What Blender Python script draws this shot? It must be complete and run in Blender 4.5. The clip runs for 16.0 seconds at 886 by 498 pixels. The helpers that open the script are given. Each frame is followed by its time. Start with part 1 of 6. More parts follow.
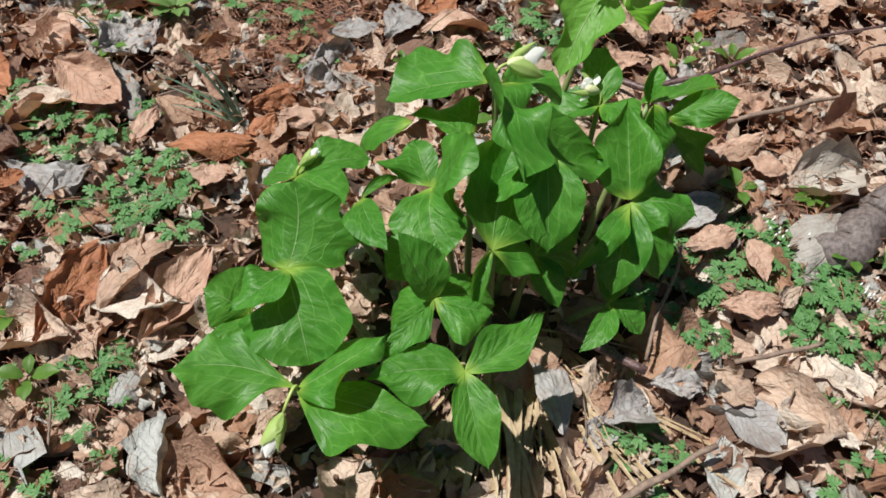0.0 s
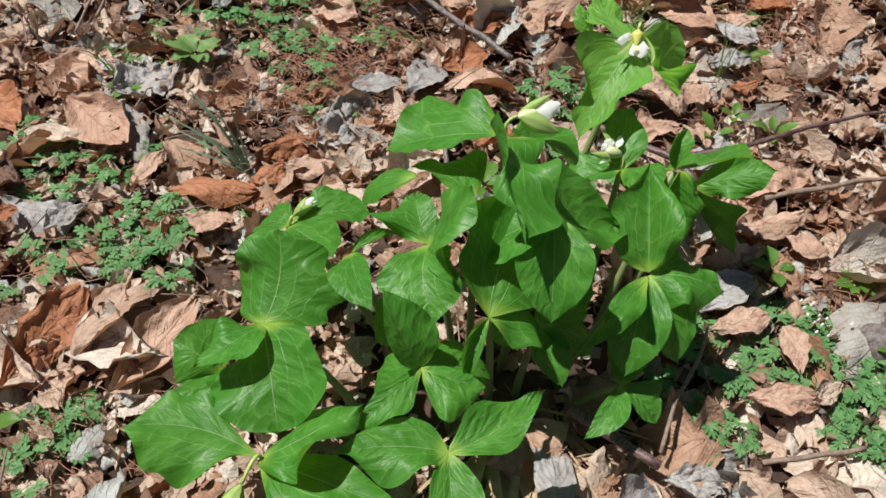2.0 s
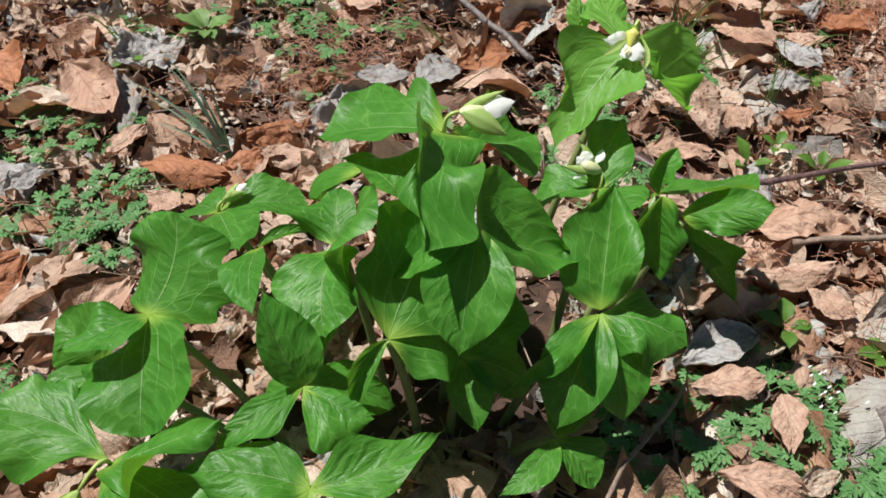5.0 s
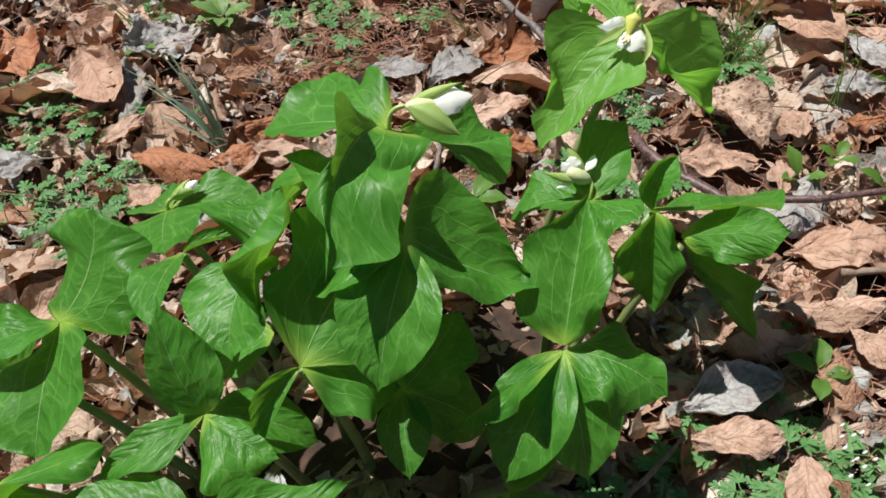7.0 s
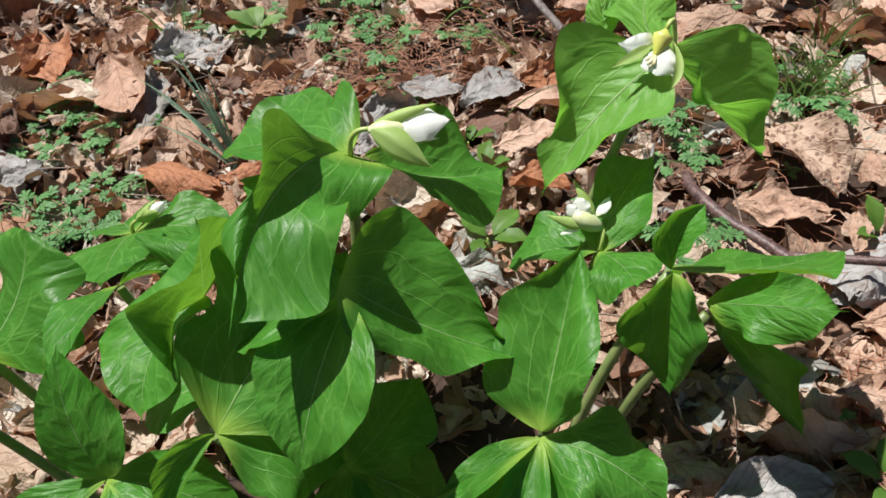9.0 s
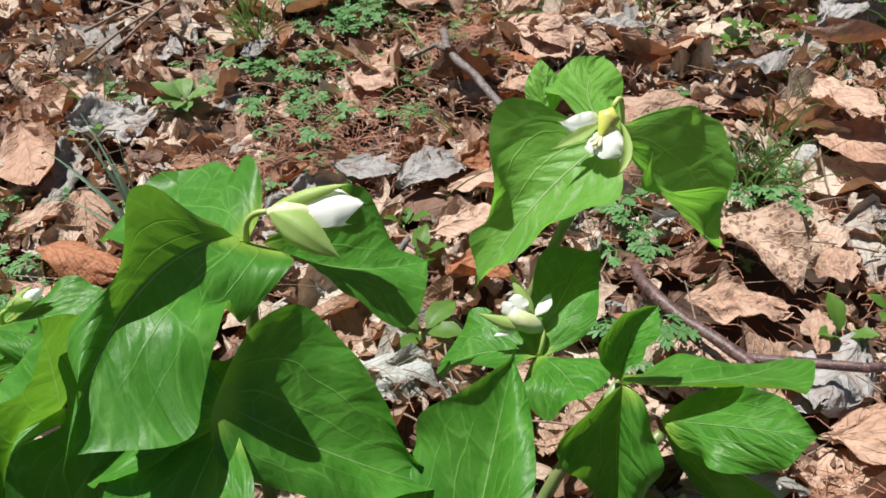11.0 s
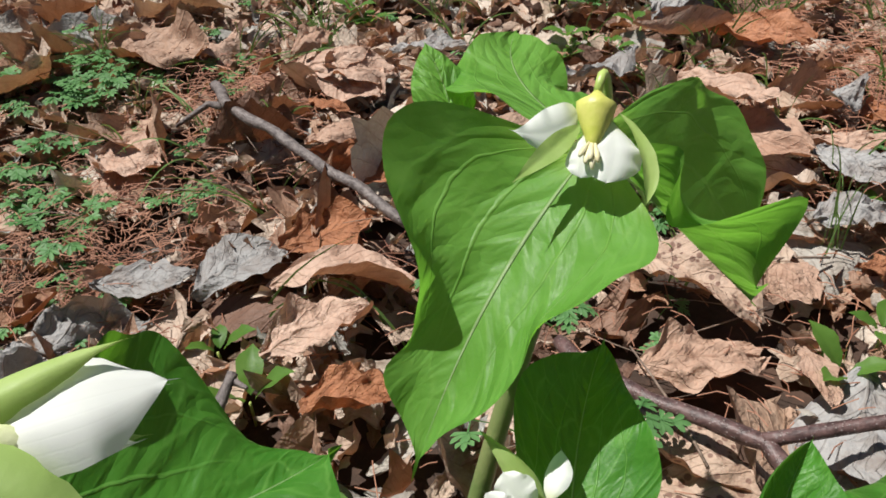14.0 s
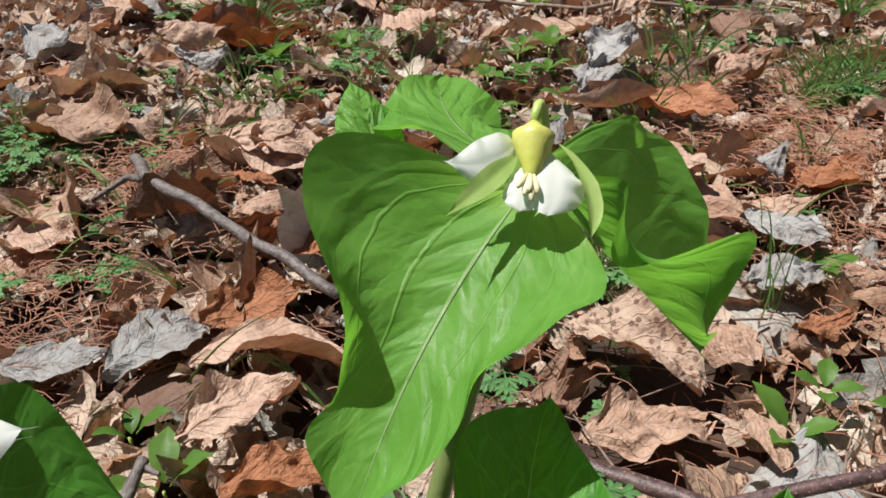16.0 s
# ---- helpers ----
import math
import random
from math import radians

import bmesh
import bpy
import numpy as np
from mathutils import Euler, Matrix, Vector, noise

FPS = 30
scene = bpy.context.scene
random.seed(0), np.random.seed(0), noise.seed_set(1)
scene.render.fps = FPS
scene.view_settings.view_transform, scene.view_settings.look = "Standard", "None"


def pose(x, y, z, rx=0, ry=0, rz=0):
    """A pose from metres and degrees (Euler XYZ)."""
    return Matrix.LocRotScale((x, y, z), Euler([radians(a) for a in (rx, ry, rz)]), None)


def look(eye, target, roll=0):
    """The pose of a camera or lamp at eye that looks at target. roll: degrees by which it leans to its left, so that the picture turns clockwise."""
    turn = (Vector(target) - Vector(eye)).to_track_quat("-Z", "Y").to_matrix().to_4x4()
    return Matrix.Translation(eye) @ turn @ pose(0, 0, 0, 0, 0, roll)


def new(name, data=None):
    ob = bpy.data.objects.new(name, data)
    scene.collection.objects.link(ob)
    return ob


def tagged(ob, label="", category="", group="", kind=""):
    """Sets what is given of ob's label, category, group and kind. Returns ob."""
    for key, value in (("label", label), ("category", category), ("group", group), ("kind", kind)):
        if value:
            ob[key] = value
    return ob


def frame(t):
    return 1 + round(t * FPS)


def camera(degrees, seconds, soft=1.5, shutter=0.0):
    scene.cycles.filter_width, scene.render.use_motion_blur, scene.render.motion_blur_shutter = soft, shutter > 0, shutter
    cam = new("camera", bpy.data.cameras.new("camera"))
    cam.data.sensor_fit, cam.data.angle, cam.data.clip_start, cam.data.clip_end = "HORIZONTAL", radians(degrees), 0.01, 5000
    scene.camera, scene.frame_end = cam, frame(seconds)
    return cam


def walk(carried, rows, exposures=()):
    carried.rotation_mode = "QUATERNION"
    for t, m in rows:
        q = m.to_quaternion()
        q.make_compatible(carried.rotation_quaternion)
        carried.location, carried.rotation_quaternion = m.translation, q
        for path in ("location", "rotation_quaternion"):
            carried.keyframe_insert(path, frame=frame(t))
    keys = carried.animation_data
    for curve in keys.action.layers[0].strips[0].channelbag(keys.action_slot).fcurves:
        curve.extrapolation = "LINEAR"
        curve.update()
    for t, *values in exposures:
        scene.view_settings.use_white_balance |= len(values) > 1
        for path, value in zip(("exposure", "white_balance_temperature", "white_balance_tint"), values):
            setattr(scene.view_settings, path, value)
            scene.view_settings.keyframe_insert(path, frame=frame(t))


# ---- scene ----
cam = camera(57.7, 16.0, soft=1.7)
PATH = [
    (0, (0.13, 0.111, 0.895), (0.12, 1.314, -0.702), 2.8),
    (0.5, (0.135, 0.125, 0.879), (0.092, 1.367, -0.688), 1.8),
    (1, (0.139, 0.137, 0.862), (0.064, 1.427, -0.665), 1.9),
    (1.5, (0.158, 0.152, 0.835), (0.062, 1.469, -0.667), 2.2),
    (2, (0.177, 0.157, 0.826), (0.05, 1.49, -0.659), 2.4),
    (2.5, (0.202, 0.162, 0.822), (0.018, 1.517, -0.638), 2.5),
    (3, (0.222, 0.171, 0.802), (-0.061, 1.53, -0.638), 0.7),
    (3.5, (0.255, 0.207, 0.777), (-0.098, 1.541, -0.671), 0.4),
    (4, (0.275, 0.236, 0.762), (-0.091, 1.548, -0.702), 0.6),
    (4.5, (0.303, 0.251, 0.754), (-0.06, 1.56, -0.714), 1.0),
    (5, (0.337, 0.264, 0.746), (-0.049, 1.567, -0.722), 0.7),
    (5.2, (0.347, 0.273, 0.738), (-0.059, 1.574, -0.725), 0.1),
    (7.3, (0.439, 0.401, 0.673), (-0.219, 1.596, -0.789), -4.9),
    (7.5, (0.442, 0.412, 0.672), (-0.24, 1.593, -0.791), -5.2),
    (8, (0.464, 0.44, 0.666), (-0.312, 1.577, -0.785), -7.4),
    (8.2, (0.471, 0.452, 0.655), (-0.349, 1.574, -0.784), -8.3),
    (10.3, (0.458, 0.552, 0.569), (-0.395, 1.795, -0.745), -5.4),
    (10.5, (0.459, 0.556, 0.571), (-0.378, 1.823, -0.73), -4.5),
    (11, (0.449, 0.564, 0.561), (-0.342, 1.895, -0.705), -2.9),
    (11.5, (0.435, 0.57, 0.547), (-0.294, 1.953, -0.7), -1.4),
    (12, (0.42, 0.586, 0.526), (-0.248, 2.019, -0.7), -1.1),
    (12.5, (0.394, 0.61, 0.503), (-0.202, 2.087, -0.707), -1.0),
    (13, (0.368, 0.643, 0.464), (-0.13, 2.172, -0.726), -0.2),
    (13.5, (0.34, 0.692, 0.446), (-0.086, 2.256, -0.725), -1.9),
    (14, (0.314, 0.74, 0.421), (-0.024, 2.345, -0.723), -3.2),
    (14.5, (0.318, 0.761, 0.412), (0.088, 2.391, -0.723), -3.0),
    (15, (0.305, 0.767, 0.395), (0.14, 2.408, -0.736), -2.6),
    (15.5, (0.314, 0.762, 0.392), (0.149, 2.438, -0.688), -1.9),
    (16, (0.312, 0.754, 0.394), (0.127, 2.495, -0.571), -1.3),
]
walk(cam, [(t, look(eye, target, roll)) for t, eye, target, roll in PATH], [(0.0, 0.42), (4.0, 0.49), (8.0, 0.53), (10.5, 0.66), (12.0, 0.59), (13.0, 0.51), (14.0, 0.36), (15.0, 0.33), (16.0, 0.44)])

# world and sun
SUN_ELEVATION, SUN_AZIMUTH = 66.0, -86.0   # degrees; azimuth from +y towards +x
world = bpy.data.worlds.new("world")
scene.world = world
world.use_nodes = True
wn = world.node_tree
sky = wn.nodes.new("ShaderNodeTexSky")
sky.sky_type = 'NISHITA'
sky.sun_disc = False
sky.sun_elevation, sky.sun_rotation = radians(SUN_ELEVATION), radians(SUN_AZIMUTH)
wn.nodes["Background"].inputs["Strength"].default_value = 0.029
wn.links.new(sky.outputs[0], wn.nodes["Background"].inputs["Color"])
sun_data = bpy.data.lights.new("sun", 'SUN')
sun_data.energy, sun_data.angle, sun_data.color = 5.0, radians(0.6), (1.0, 0.97, 0.92)
sun = new("sun", sun_data)
toward = Vector((math.sin(radians(SUN_AZIMUTH)) * math.cos(radians(SUN_ELEVATION)), math.cos(radians(SUN_AZIMUTH)) * math.cos(radians(SUN_ELEVATION)), math.sin(radians(SUN_ELEVATION))))
sun.matrix_world = look(toward * 20, (0, 0, 0))


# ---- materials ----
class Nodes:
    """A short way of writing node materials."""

    def __init__(self, name):
        self.mat = bpy.data.materials.new(name)
        self.mat.use_nodes = True
        self.tree = self.mat.node_tree
        self.tree.nodes.clear()
        self.out = self.tree.nodes.new("ShaderNodeOutputMaterial")

    def add(self, kind, **values):
        n = self.tree.nodes.new(kind)
        for key, value in values.items():
            if key == "feature":
                n.feature = value
            elif key == "uv_map":
                n.uv_map = value
            elif key == "interpolation_type":
                n.interpolation_type = value
            else:
                self.put(n.inputs[key], value)
        return n

    def put(self, socket, value):
        if isinstance(value, bpy.types.NodeSocket):
            self.tree.links.new(value, socket)
        else:
            socket.default_value = value

    def math(self, op, a, b=0.0, c=0.0, clamp=False):
        n = self.tree.nodes.new("ShaderNodeMath")
        n.operation, n.use_clamp = op, clamp
        for s, v in zip(n.inputs, (a, b, c)):
            self.put(s, v)
        return n.outputs[0]

    def mix(self, fac, a, b, blend='MIX'):
        n = self.tree.nodes.new("ShaderNodeMix")
        n.data_type, n.blend_type = 'RGBA', blend
        self.put(n.inputs[0], fac)
        self.put(n.inputs[6], a)
        self.put(n.inputs[7], b)
        return n.outputs[2]

    def noise(self, scale, detail=4.0, vector=None, rough=0.55):
        n = self.add("ShaderNodeTexNoise", Scale=scale, Detail=detail, Roughness=rough)
        if vector is not None:
            self.put(n.inputs["Vector"], vector)
        return n.outputs[0]

    def ramp(self, fac, stops):
        n = self.tree.nodes.new("ShaderNodeValToRGB")
        els = n.color_ramp.elements
        while len(els) < len(stops):
            els.new(0.5)
        for e, (p, c) in zip(els, stops):
            e.position, e.color = p, (*c, 1)
        self.put(n.inputs[0], fac)
        return n.outputs[0]

    def smooth(self, v, lo, hi, a=0.0, b=1.0):
        n = self.add("ShaderNodeMapRange", interpolation_type='SMOOTHSTEP')
        for s, x in zip(n.inputs[:5], (v, lo, hi, a, b)):
            self.put(s, x)
        return n.outputs[0]

    def bump(self, height, strength=0.3, distance=0.001):
        return self.add("ShaderNodeBump", Height=height, Strength=strength, Distance=distance).outputs[0]

    def done(self, shader):
        self.tree.links.new(shader, self.out.inputs[0])
        return self.mat


def rgb(r, g, b):
    return (r, g, b, 1.0)


def green_material(name, dark, light, through_colour, gloss=0.36, veins=True, thin=0.38, quilt=1.0, net_mark=0.66, rib_mark=0.42, line_mark=0.52):
    """Living leaf: waxy face, arching veins, light passing through."""
    k = Nodes(name)
    uv = k.add("ShaderNodeUVMap", uv_map="UVMap").outputs[0]
    sep = k.add("ShaderNodeSeparateXYZ", Vector=uv)
    u, v = sep.outputs[0], sep.outputs[1]
    rnd = k.add("ShaderNodeObjectInfo").outputs["Random"]
    coords = k.add("ShaderNodeTexCoord").outputs["Object"]
    mott = k.noise(55.0, 5.0, coords)
    fine = k.noise(420.0, 3.0, coords)
    vein = rgb(light[0] * 2.4 + 0.03, light[1] * 1.7 + 0.03, light[2] * 2.2 + 0.03)
    base = k.mix(k.smooth(mott, 0.3, 0.7), dark, light)
    base = k.mix(k.math('MULTIPLY', rnd, 0.5), base, rgb(dark[0] * 0.75, dark[1] * 0.82, dark[2] * 0.9))
    height = k.math('MULTIPLY', fine, 0.12)
    if veins:
        wob = k.math('MULTIPLY', k.math('SUBTRACT', k.noise(7.0, 2.0, uv), 0.5), 0.10)
        side = k.math('MULTIPLY', k.math('SUBTRACT', v, 0.5), 2.0)
        a = k.math('ABSOLUTE', k.math('ADD', side, k.math('MULTIPLY', wob, k.smooth(k.math('ABSOLUTE', side), 0.0, 0.2))))
        lines = k.smooth(a, 0.006, k.smooth(u, 0.0, 1.0, 0.024, 0.009), 1.0, 0.0)
        rib = lines
        for at, half in ((0.30, 0.018), (0.60, 0.014)):
            one = k.smooth(k.math('ABSOLUTE', k.math('SUBTRACT', a, at)), half * 0.2, half, 0.8, 0.0)
            lines = k.math('MAXIMUM', lines, one)
        lines = k.math('MAXIMUM', k.math('MULTIPLY', lines, k.smooth(u, 0.35, 0.85, 1.0, 0.0)), k.math('MULTIPLY', rib, 0.6))
        # side veins running forward from the midrib and looping into each other: skewed cells, each a low pillow
        across = k.tree.nodes.new("ShaderNodeAttribute")
        across.attribute_name = "across"
        wide = across.outputs["Fac"]
        skew = k.math('SUBTRACT', k.math('MULTIPLY', u, 6.4), k.math('MULTIPLY', k.math('ABSOLUTE', wide), 2.3))
        flat = k.add("ShaderNodeCombineXYZ", X=skew, Y=k.math('MULTIPLY', wide, 1.9), Z=k.math('MULTIPLY', rnd, 37.0))
        bent = k.add("ShaderNodeTexNoise", Scale=1.3, Detail=2.0)
        k.put(bent.inputs["Vector"], flat.outputs[0])
        shift = k.tree.nodes.new("ShaderNodeVectorMath")
        shift.operation = 'MULTIPLY_ADD'
        k.put(shift.inputs[0], bent.outputs[1])
        shift.inputs[1].default_value = (0.55, 0.55, 0.0)
        k.put(shift.inputs[2], flat.outputs[0])
        cell = k.add("ShaderNodeTexVoronoi", feature='DISTANCE_TO_EDGE', Vector=shift.outputs[0], Scale=1.0).outputs["Distance"]
        ladder = k.math('MULTIPLY', k.smooth(cell, 0.0, 0.05, 1.0, 0.0), k.smooth(k.noise(6.0, 2.0, uv), 0.3, 0.65, 0.15, 1.0))
        net = k.add("ShaderNodeTexVoronoi", feature='DISTANCE_TO_EDGE', Vector=shift.outputs[0], Scale=3.6).outputs["Distance"]
        mesh = k.smooth(net, 0.0, 0.12, 1.0, 0.0)
        weak = k.math('MAXIMUM', k.math('MULTIPLY', ladder, 0.3 + 0.35 * quilt), k.math('MULTIPLY', mesh, 0.09))
        base = k.mix(k.math('MULTIPLY', weak, net_mark), base, vein)
        base = k.mix(k.math('MULTIPLY', lines, line_mark), base, vein)
        base = k.mix(k.math('MULTIPLY', rib, rib_mark), base, rgb(0.40, 0.54, 0.28))
        puff = k.smooth(cell, 0.0, 0.42)
        pillow = k.math('MULTIPLY', k.smooth(net, 0.0, 0.4), 0.10)
        height = k.math('ADD', height, k.math('ADD', pillow, k.math('SUBTRACT', k.math('MULTIPLY', puff, 1.7 * quilt), k.math('MULTIPLY', k.math('ADD', lines, k.math('MULTIPLY', rib, 2.0)), 0.28))))
        # paler throat where the leaf leaves the stem
        base = k.mix(k.smooth(u, 0.0, 0.16, 0.85, 0.0), base, rgb(0.33, 0.50, 0.08))
    nrm = k.bump(height, 0.75, 0.0016)
    face = k.add("ShaderNodeBsdfPrincipled", Roughness=k.smooth(fine, 0.2, 0.8, gloss - 0.05, gloss + 0.08), Normal=nrm)
    face.inputs["Specular IOR Level"].default_value = 0.28
    k.put(face.inputs["Base Color"], base)
    back = k.add("ShaderNodeBsdfTranslucent", Normal=nrm)
    k.put(back.inputs["Color"], k.mix(0.35, through_colour, base))
    m = k.add("ShaderNodeMixShader", Fac=thin)
    k.put(m.inputs[1], face.outputs[0])
    k.put(m.inputs[2], back.outputs[0])
    return k.done(m.outputs[0])


def petal_material(name, colour, vein):
    k = Nodes(name)
    uv = k.add("ShaderNodeUVMap", uv_map="UVMap").outputs[0]
    sep = k.add("ShaderNodeSeparateXYZ", Vector=uv)
    a = k.math('ABSOLUTE', k.math('FRACT', k.math('MULTIPLY', sep.outputs[1], 9.0)))
    line = k.smooth(k.math('ABSOLUTE', k.math('SUBTRACT', a, 0.5)), 0.0, 0.14, 1.0, 0.0)
    base = k.mix(k.math('MULTIPLY', line, 0.1), colour, vein)
    base = k.mix(k.smooth(sep.outputs[0], 0.0, 0.3, 0.6, 0.0), base, rgb(0.62, 0.66, 0.22))
    nrm = k.bump(line, 0.06, 0.0004)
    face = k.add("ShaderNodeBsdfPrincipled", Roughness=0.5, Normal=nrm)
    k.put(face.inputs["Base Color"], base)
    back = k.add("ShaderNodeBsdfTranslucent")
    k.put(back.inputs["Color"], base)
    m = k.add("ShaderNodeMixShader", Fac=0.4)
    k.put(m.inputs[1], face.outputs[0])
    k.put(m.inputs[2], back.outputs[0])
    return k.done(m.outputs[0])


def dead_material(name, stops, joined, spots=0.0):
    """Dry fallen leaf. joined: colour varies by mesh island, else by object."""
    k = Nodes(name)
    sc = 1.0 if joined else 0.11   # single leaves are built one unit long
    if joined:
        rnd = k.add("ShaderNodeNewGeometry").outputs["Random Per Island"]
    else:
        rnd = k.add("ShaderNodeObjectInfo").outputs["Random"]
    uv = k.add("ShaderNodeUVMap", uv_map="UVMap").outputs[0]
    sep = k.add("ShaderNodeSeparateXYZ", Vector=uv)
    u, v = sep.outputs[0], sep.outputs[1]
    a = k.math('ABSOLUTE', k.math('MULTIPLY', k.math('SUBTRACT', v, 0.5), 2.0))
    pos = k.add("ShaderNodeTexCoord").outputs["Object"]
    mott = k.noise(38.0 * sc, 6.0, pos, 0.65)
    fine = k.noise(260.0 * sc, 4.0, pos, 0.6)
    base = k.ramp(rnd, stops)
    base = k.mix(k.smooth(mott, 0.40, 0.74, 0.0, 0.6), base, k.mix(1.0, base, rgb(0.56, 0.43, 0.36), 'MULTIPLY'))
    base = k.mix(k.smooth(fine, 0.35, 0.75, 0.0, 0.35), base, k.mix(1.0, base, rgb(1.35, 1.3, 1.25), 'MULTIPLY'))
    saw = k.math('ABSOLUTE', k.math('SUBTRACT', k.math('FRACT', k.math('SUBTRACT', k.math('MULTIPLY', u, 9.0), k.math('MULTIPLY', a, 3.0))), 0.5))
    ribs = k.math('MAXIMUM', k.smooth(saw, 0.0, 0.09, 0.7, 0.0), k.smooth(a, 0.015, 0.05, 1.0, 0.0))
    base = k.mix(k.math('MULTIPLY', ribs, 0.35), base, k.mix(1.0, base, rgb(0.6, 0.5, 0.42), 'MULTIPLY'))
    if spots:
        vor = k.add("ShaderNodeTexVoronoi", Vector=pos, Scale=150.0 * sc).outputs["Distance"]
        base = k.mix(k.math('MULTIPLY', k.smooth(vor, 0.28, 0.40, 1.0, 0.0), spots), base, rgb(0.13, 0.055, 0.04))
    folds = k.math('ABSOLUTE', k.math('SUBTRACT', k.noise(70.0 * sc, 2.0, pos, 0.5), 0.5))
    small = k.math('ABSOLUTE', k.math('SUBTRACT', k.noise(190.0 * sc, 3.0, pos, 0.5), 0.5))
    crease = k.math('ADD', k.math('MULTIPLY', folds, 3.2), k.math('MULTIPLY', small, 1.4))
    h = k.math('ADD', k.math('MULTIPLY', fine, 0.5), k.math('ADD', k.math('MULTIPLY', ribs, 0.6), k.math('ADD', crease, mott)))
    nrm = k.bump(h, 0.75, 0.0022)
    face = k.add("ShaderNodeBsdfPrincipled", Roughness=0.62, Normal=nrm)
    face.inputs["Specular IOR Level"].default_value = 0.35
    k.put(face.inputs["Base Color"], base)
    back = k.add("ShaderNodeBsdfTranslucent")
    k.put(back.inputs["Color"], k.mix(1.0, base, rgb(1.0, 0.55, 0.28), 'MULTIPLY'))
    m = k.add("ShaderNodeMixShader", Fac=0.17)
    k.put(m.inputs[1], face.outputs[0])
    k.put(m.inputs[2], back.outputs[0])
    return k.done(m.outputs[0])


def plain_material(name, a, b, scale=60.0, rough=0.7, bump=0.4, joined=False, spread=0.35, fine_scale=500.0):
    k = Nodes(name)
    pos = k.add("ShaderNodeTexCoord").outputs["Object"]
    rnd = k.add("ShaderNodeNewGeometry").outputs["Random Per Island"] if joined else k.add("ShaderNodeObjectInfo").outputs["Random"]
    mott, fine = k.noise(scale, 6.0, pos, 0.62), k.noise(fine_scale, 3.0, pos)
    base = k.mix(k.smooth(mott, 0.32, 0.68), a, b)
    base = k.mix(k.math('MULTIPLY', rnd, spread), base, k.mix(1.0, base, rgb(0.45, 0.4, 0.38), 'MULTIPLY'))
    nrm = k.bump(k.math('ADD', mott, k.math('MULTIPLY', fine, 0.5)), bump, 0.002)
    face = k.add("ShaderNodeBsdfPrincipled", Roughness=rough, Normal=nrm)
    k.put(face.inputs["Base Color"], base)
    return k.done(face.outputs[0])


def speckled_material(name, a, b, dots):
    """Young bark with pale pores."""
    k = Nodes(name)
    pos = k.add("ShaderNodeTexCoord").outputs["Object"]
    mott = k.noise(150.0, 6.0, pos, 0.62)
    base = k.mix(k.smooth(mott, 0.32, 0.68), a, b)
    pore = k.smooth(k.add("ShaderNodeTexVoronoi", Vector=pos, Scale=330.0).outputs["Distance"], 0.16, 0.27, 1.0, 0.0)
    base = k.mix(k.math('MULTIPLY', pore, 0.5), base, dots)
    nrm = k.bump(k.math('ADD', mott, k.math('MULTIPLY', pore, 0.6)), 0.8, 0.0015)
    face = k.add("ShaderNodeBsdfPrincipled", Roughness=0.45, Normal=nrm)
    k.put(face.inputs["Base Color"], base)
    return k.done(face.outputs[0])


BROWNS = [(0.0, (0.119, 0.069, 0.048)), (0.08, (0.223, 0.13, 0.093)), (0.18, (0.386, 0.247, 0.174)), (0.32, (0.488, 0.372, 0.289)), (0.46, (0.6, 0.498, 0.411)), (0.56, (0.343, 0.181, 0.105)), (0.66, (0.462, 0.326, 0.24)), (0.78, (0.574, 0.47, 0.382)), (0.88, (0.66, 0.6, 0.519)), (0.94, (0.265, 0.261, 0.245)), (1.0, (0.48, 0.508, 0.492))]
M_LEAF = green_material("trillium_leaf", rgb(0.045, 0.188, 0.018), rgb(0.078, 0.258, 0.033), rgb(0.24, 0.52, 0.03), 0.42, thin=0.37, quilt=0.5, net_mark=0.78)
# lighter yellow-green of the nodding plant; sunlit sheen is put into the colour too
M_LEAF_PALE_LIT = green_material("pale_lit_trillium_leaf", rgb(0.135, 0.345, 0.048), rgb(0.190, 0.440, 0.082), rgb(0.32, 0.76, 0.06), 0.44, thin=0.48, quilt=0.75, net_mark=0.22, rib_mark=0.85, line_mark=0.14)
M_SEPAL = green_material("sepal", rgb(0.36, 0.50, 0.14), rgb(0.45, 0.58, 0.21), rgb(0.56, 0.70, 0.18), 0.5, veins=False)
M_PETAL = petal_material("white_petal", rgb(0.90, 0.91, 0.88), rgb(0.80, 0.83, 0.76))
M_STEM = plain_material("green_stem", rgb(0.13, 0.20, 0.06), rgb(0.22, 0.26, 0.10), 40.0, 0.45, 0.2)
M_PEDICEL = plain_material("pale_pedicel", rgb(0.36, 0.48, 0.12), rgb(0.45, 0.56, 0.16), 40.0, 0.4, 0.15)
M_OVARY = plain_material("ovary", rgb(0.52, 0.58, 0.08), rgb(0.66, 0.66, 0.17), 80.0, 0.45, 0.15)
M_CALYX = plain_material("bud_base", rgb(0.55, 0.62, 0.28), rgb(0.72, 0.75, 0.48), 70.0, 0.5, 0.15)
M_STAMEN = plain_material("stamen", rgb(0.78, 0.72, 0.40), rgb(0.84, 0.80, 0.55), 200.0, 0.6, 0.2)
M_HERB = green_material("herb_leaf", rgb(0.10, 0.235, 0.075), rgb(0.155, 0.315, 0.115), rgb(0.22, 0.50, 0.12), 0.5, veins=False, thin=0.3)
M_BROAD = green_material("broad_herb_leaf", rgb(0.08, 0.18, 0.028), rgb(0.125, 0.25, 0.045), rgb(0.26, 0.46, 0.06), 0.45, veins=False)
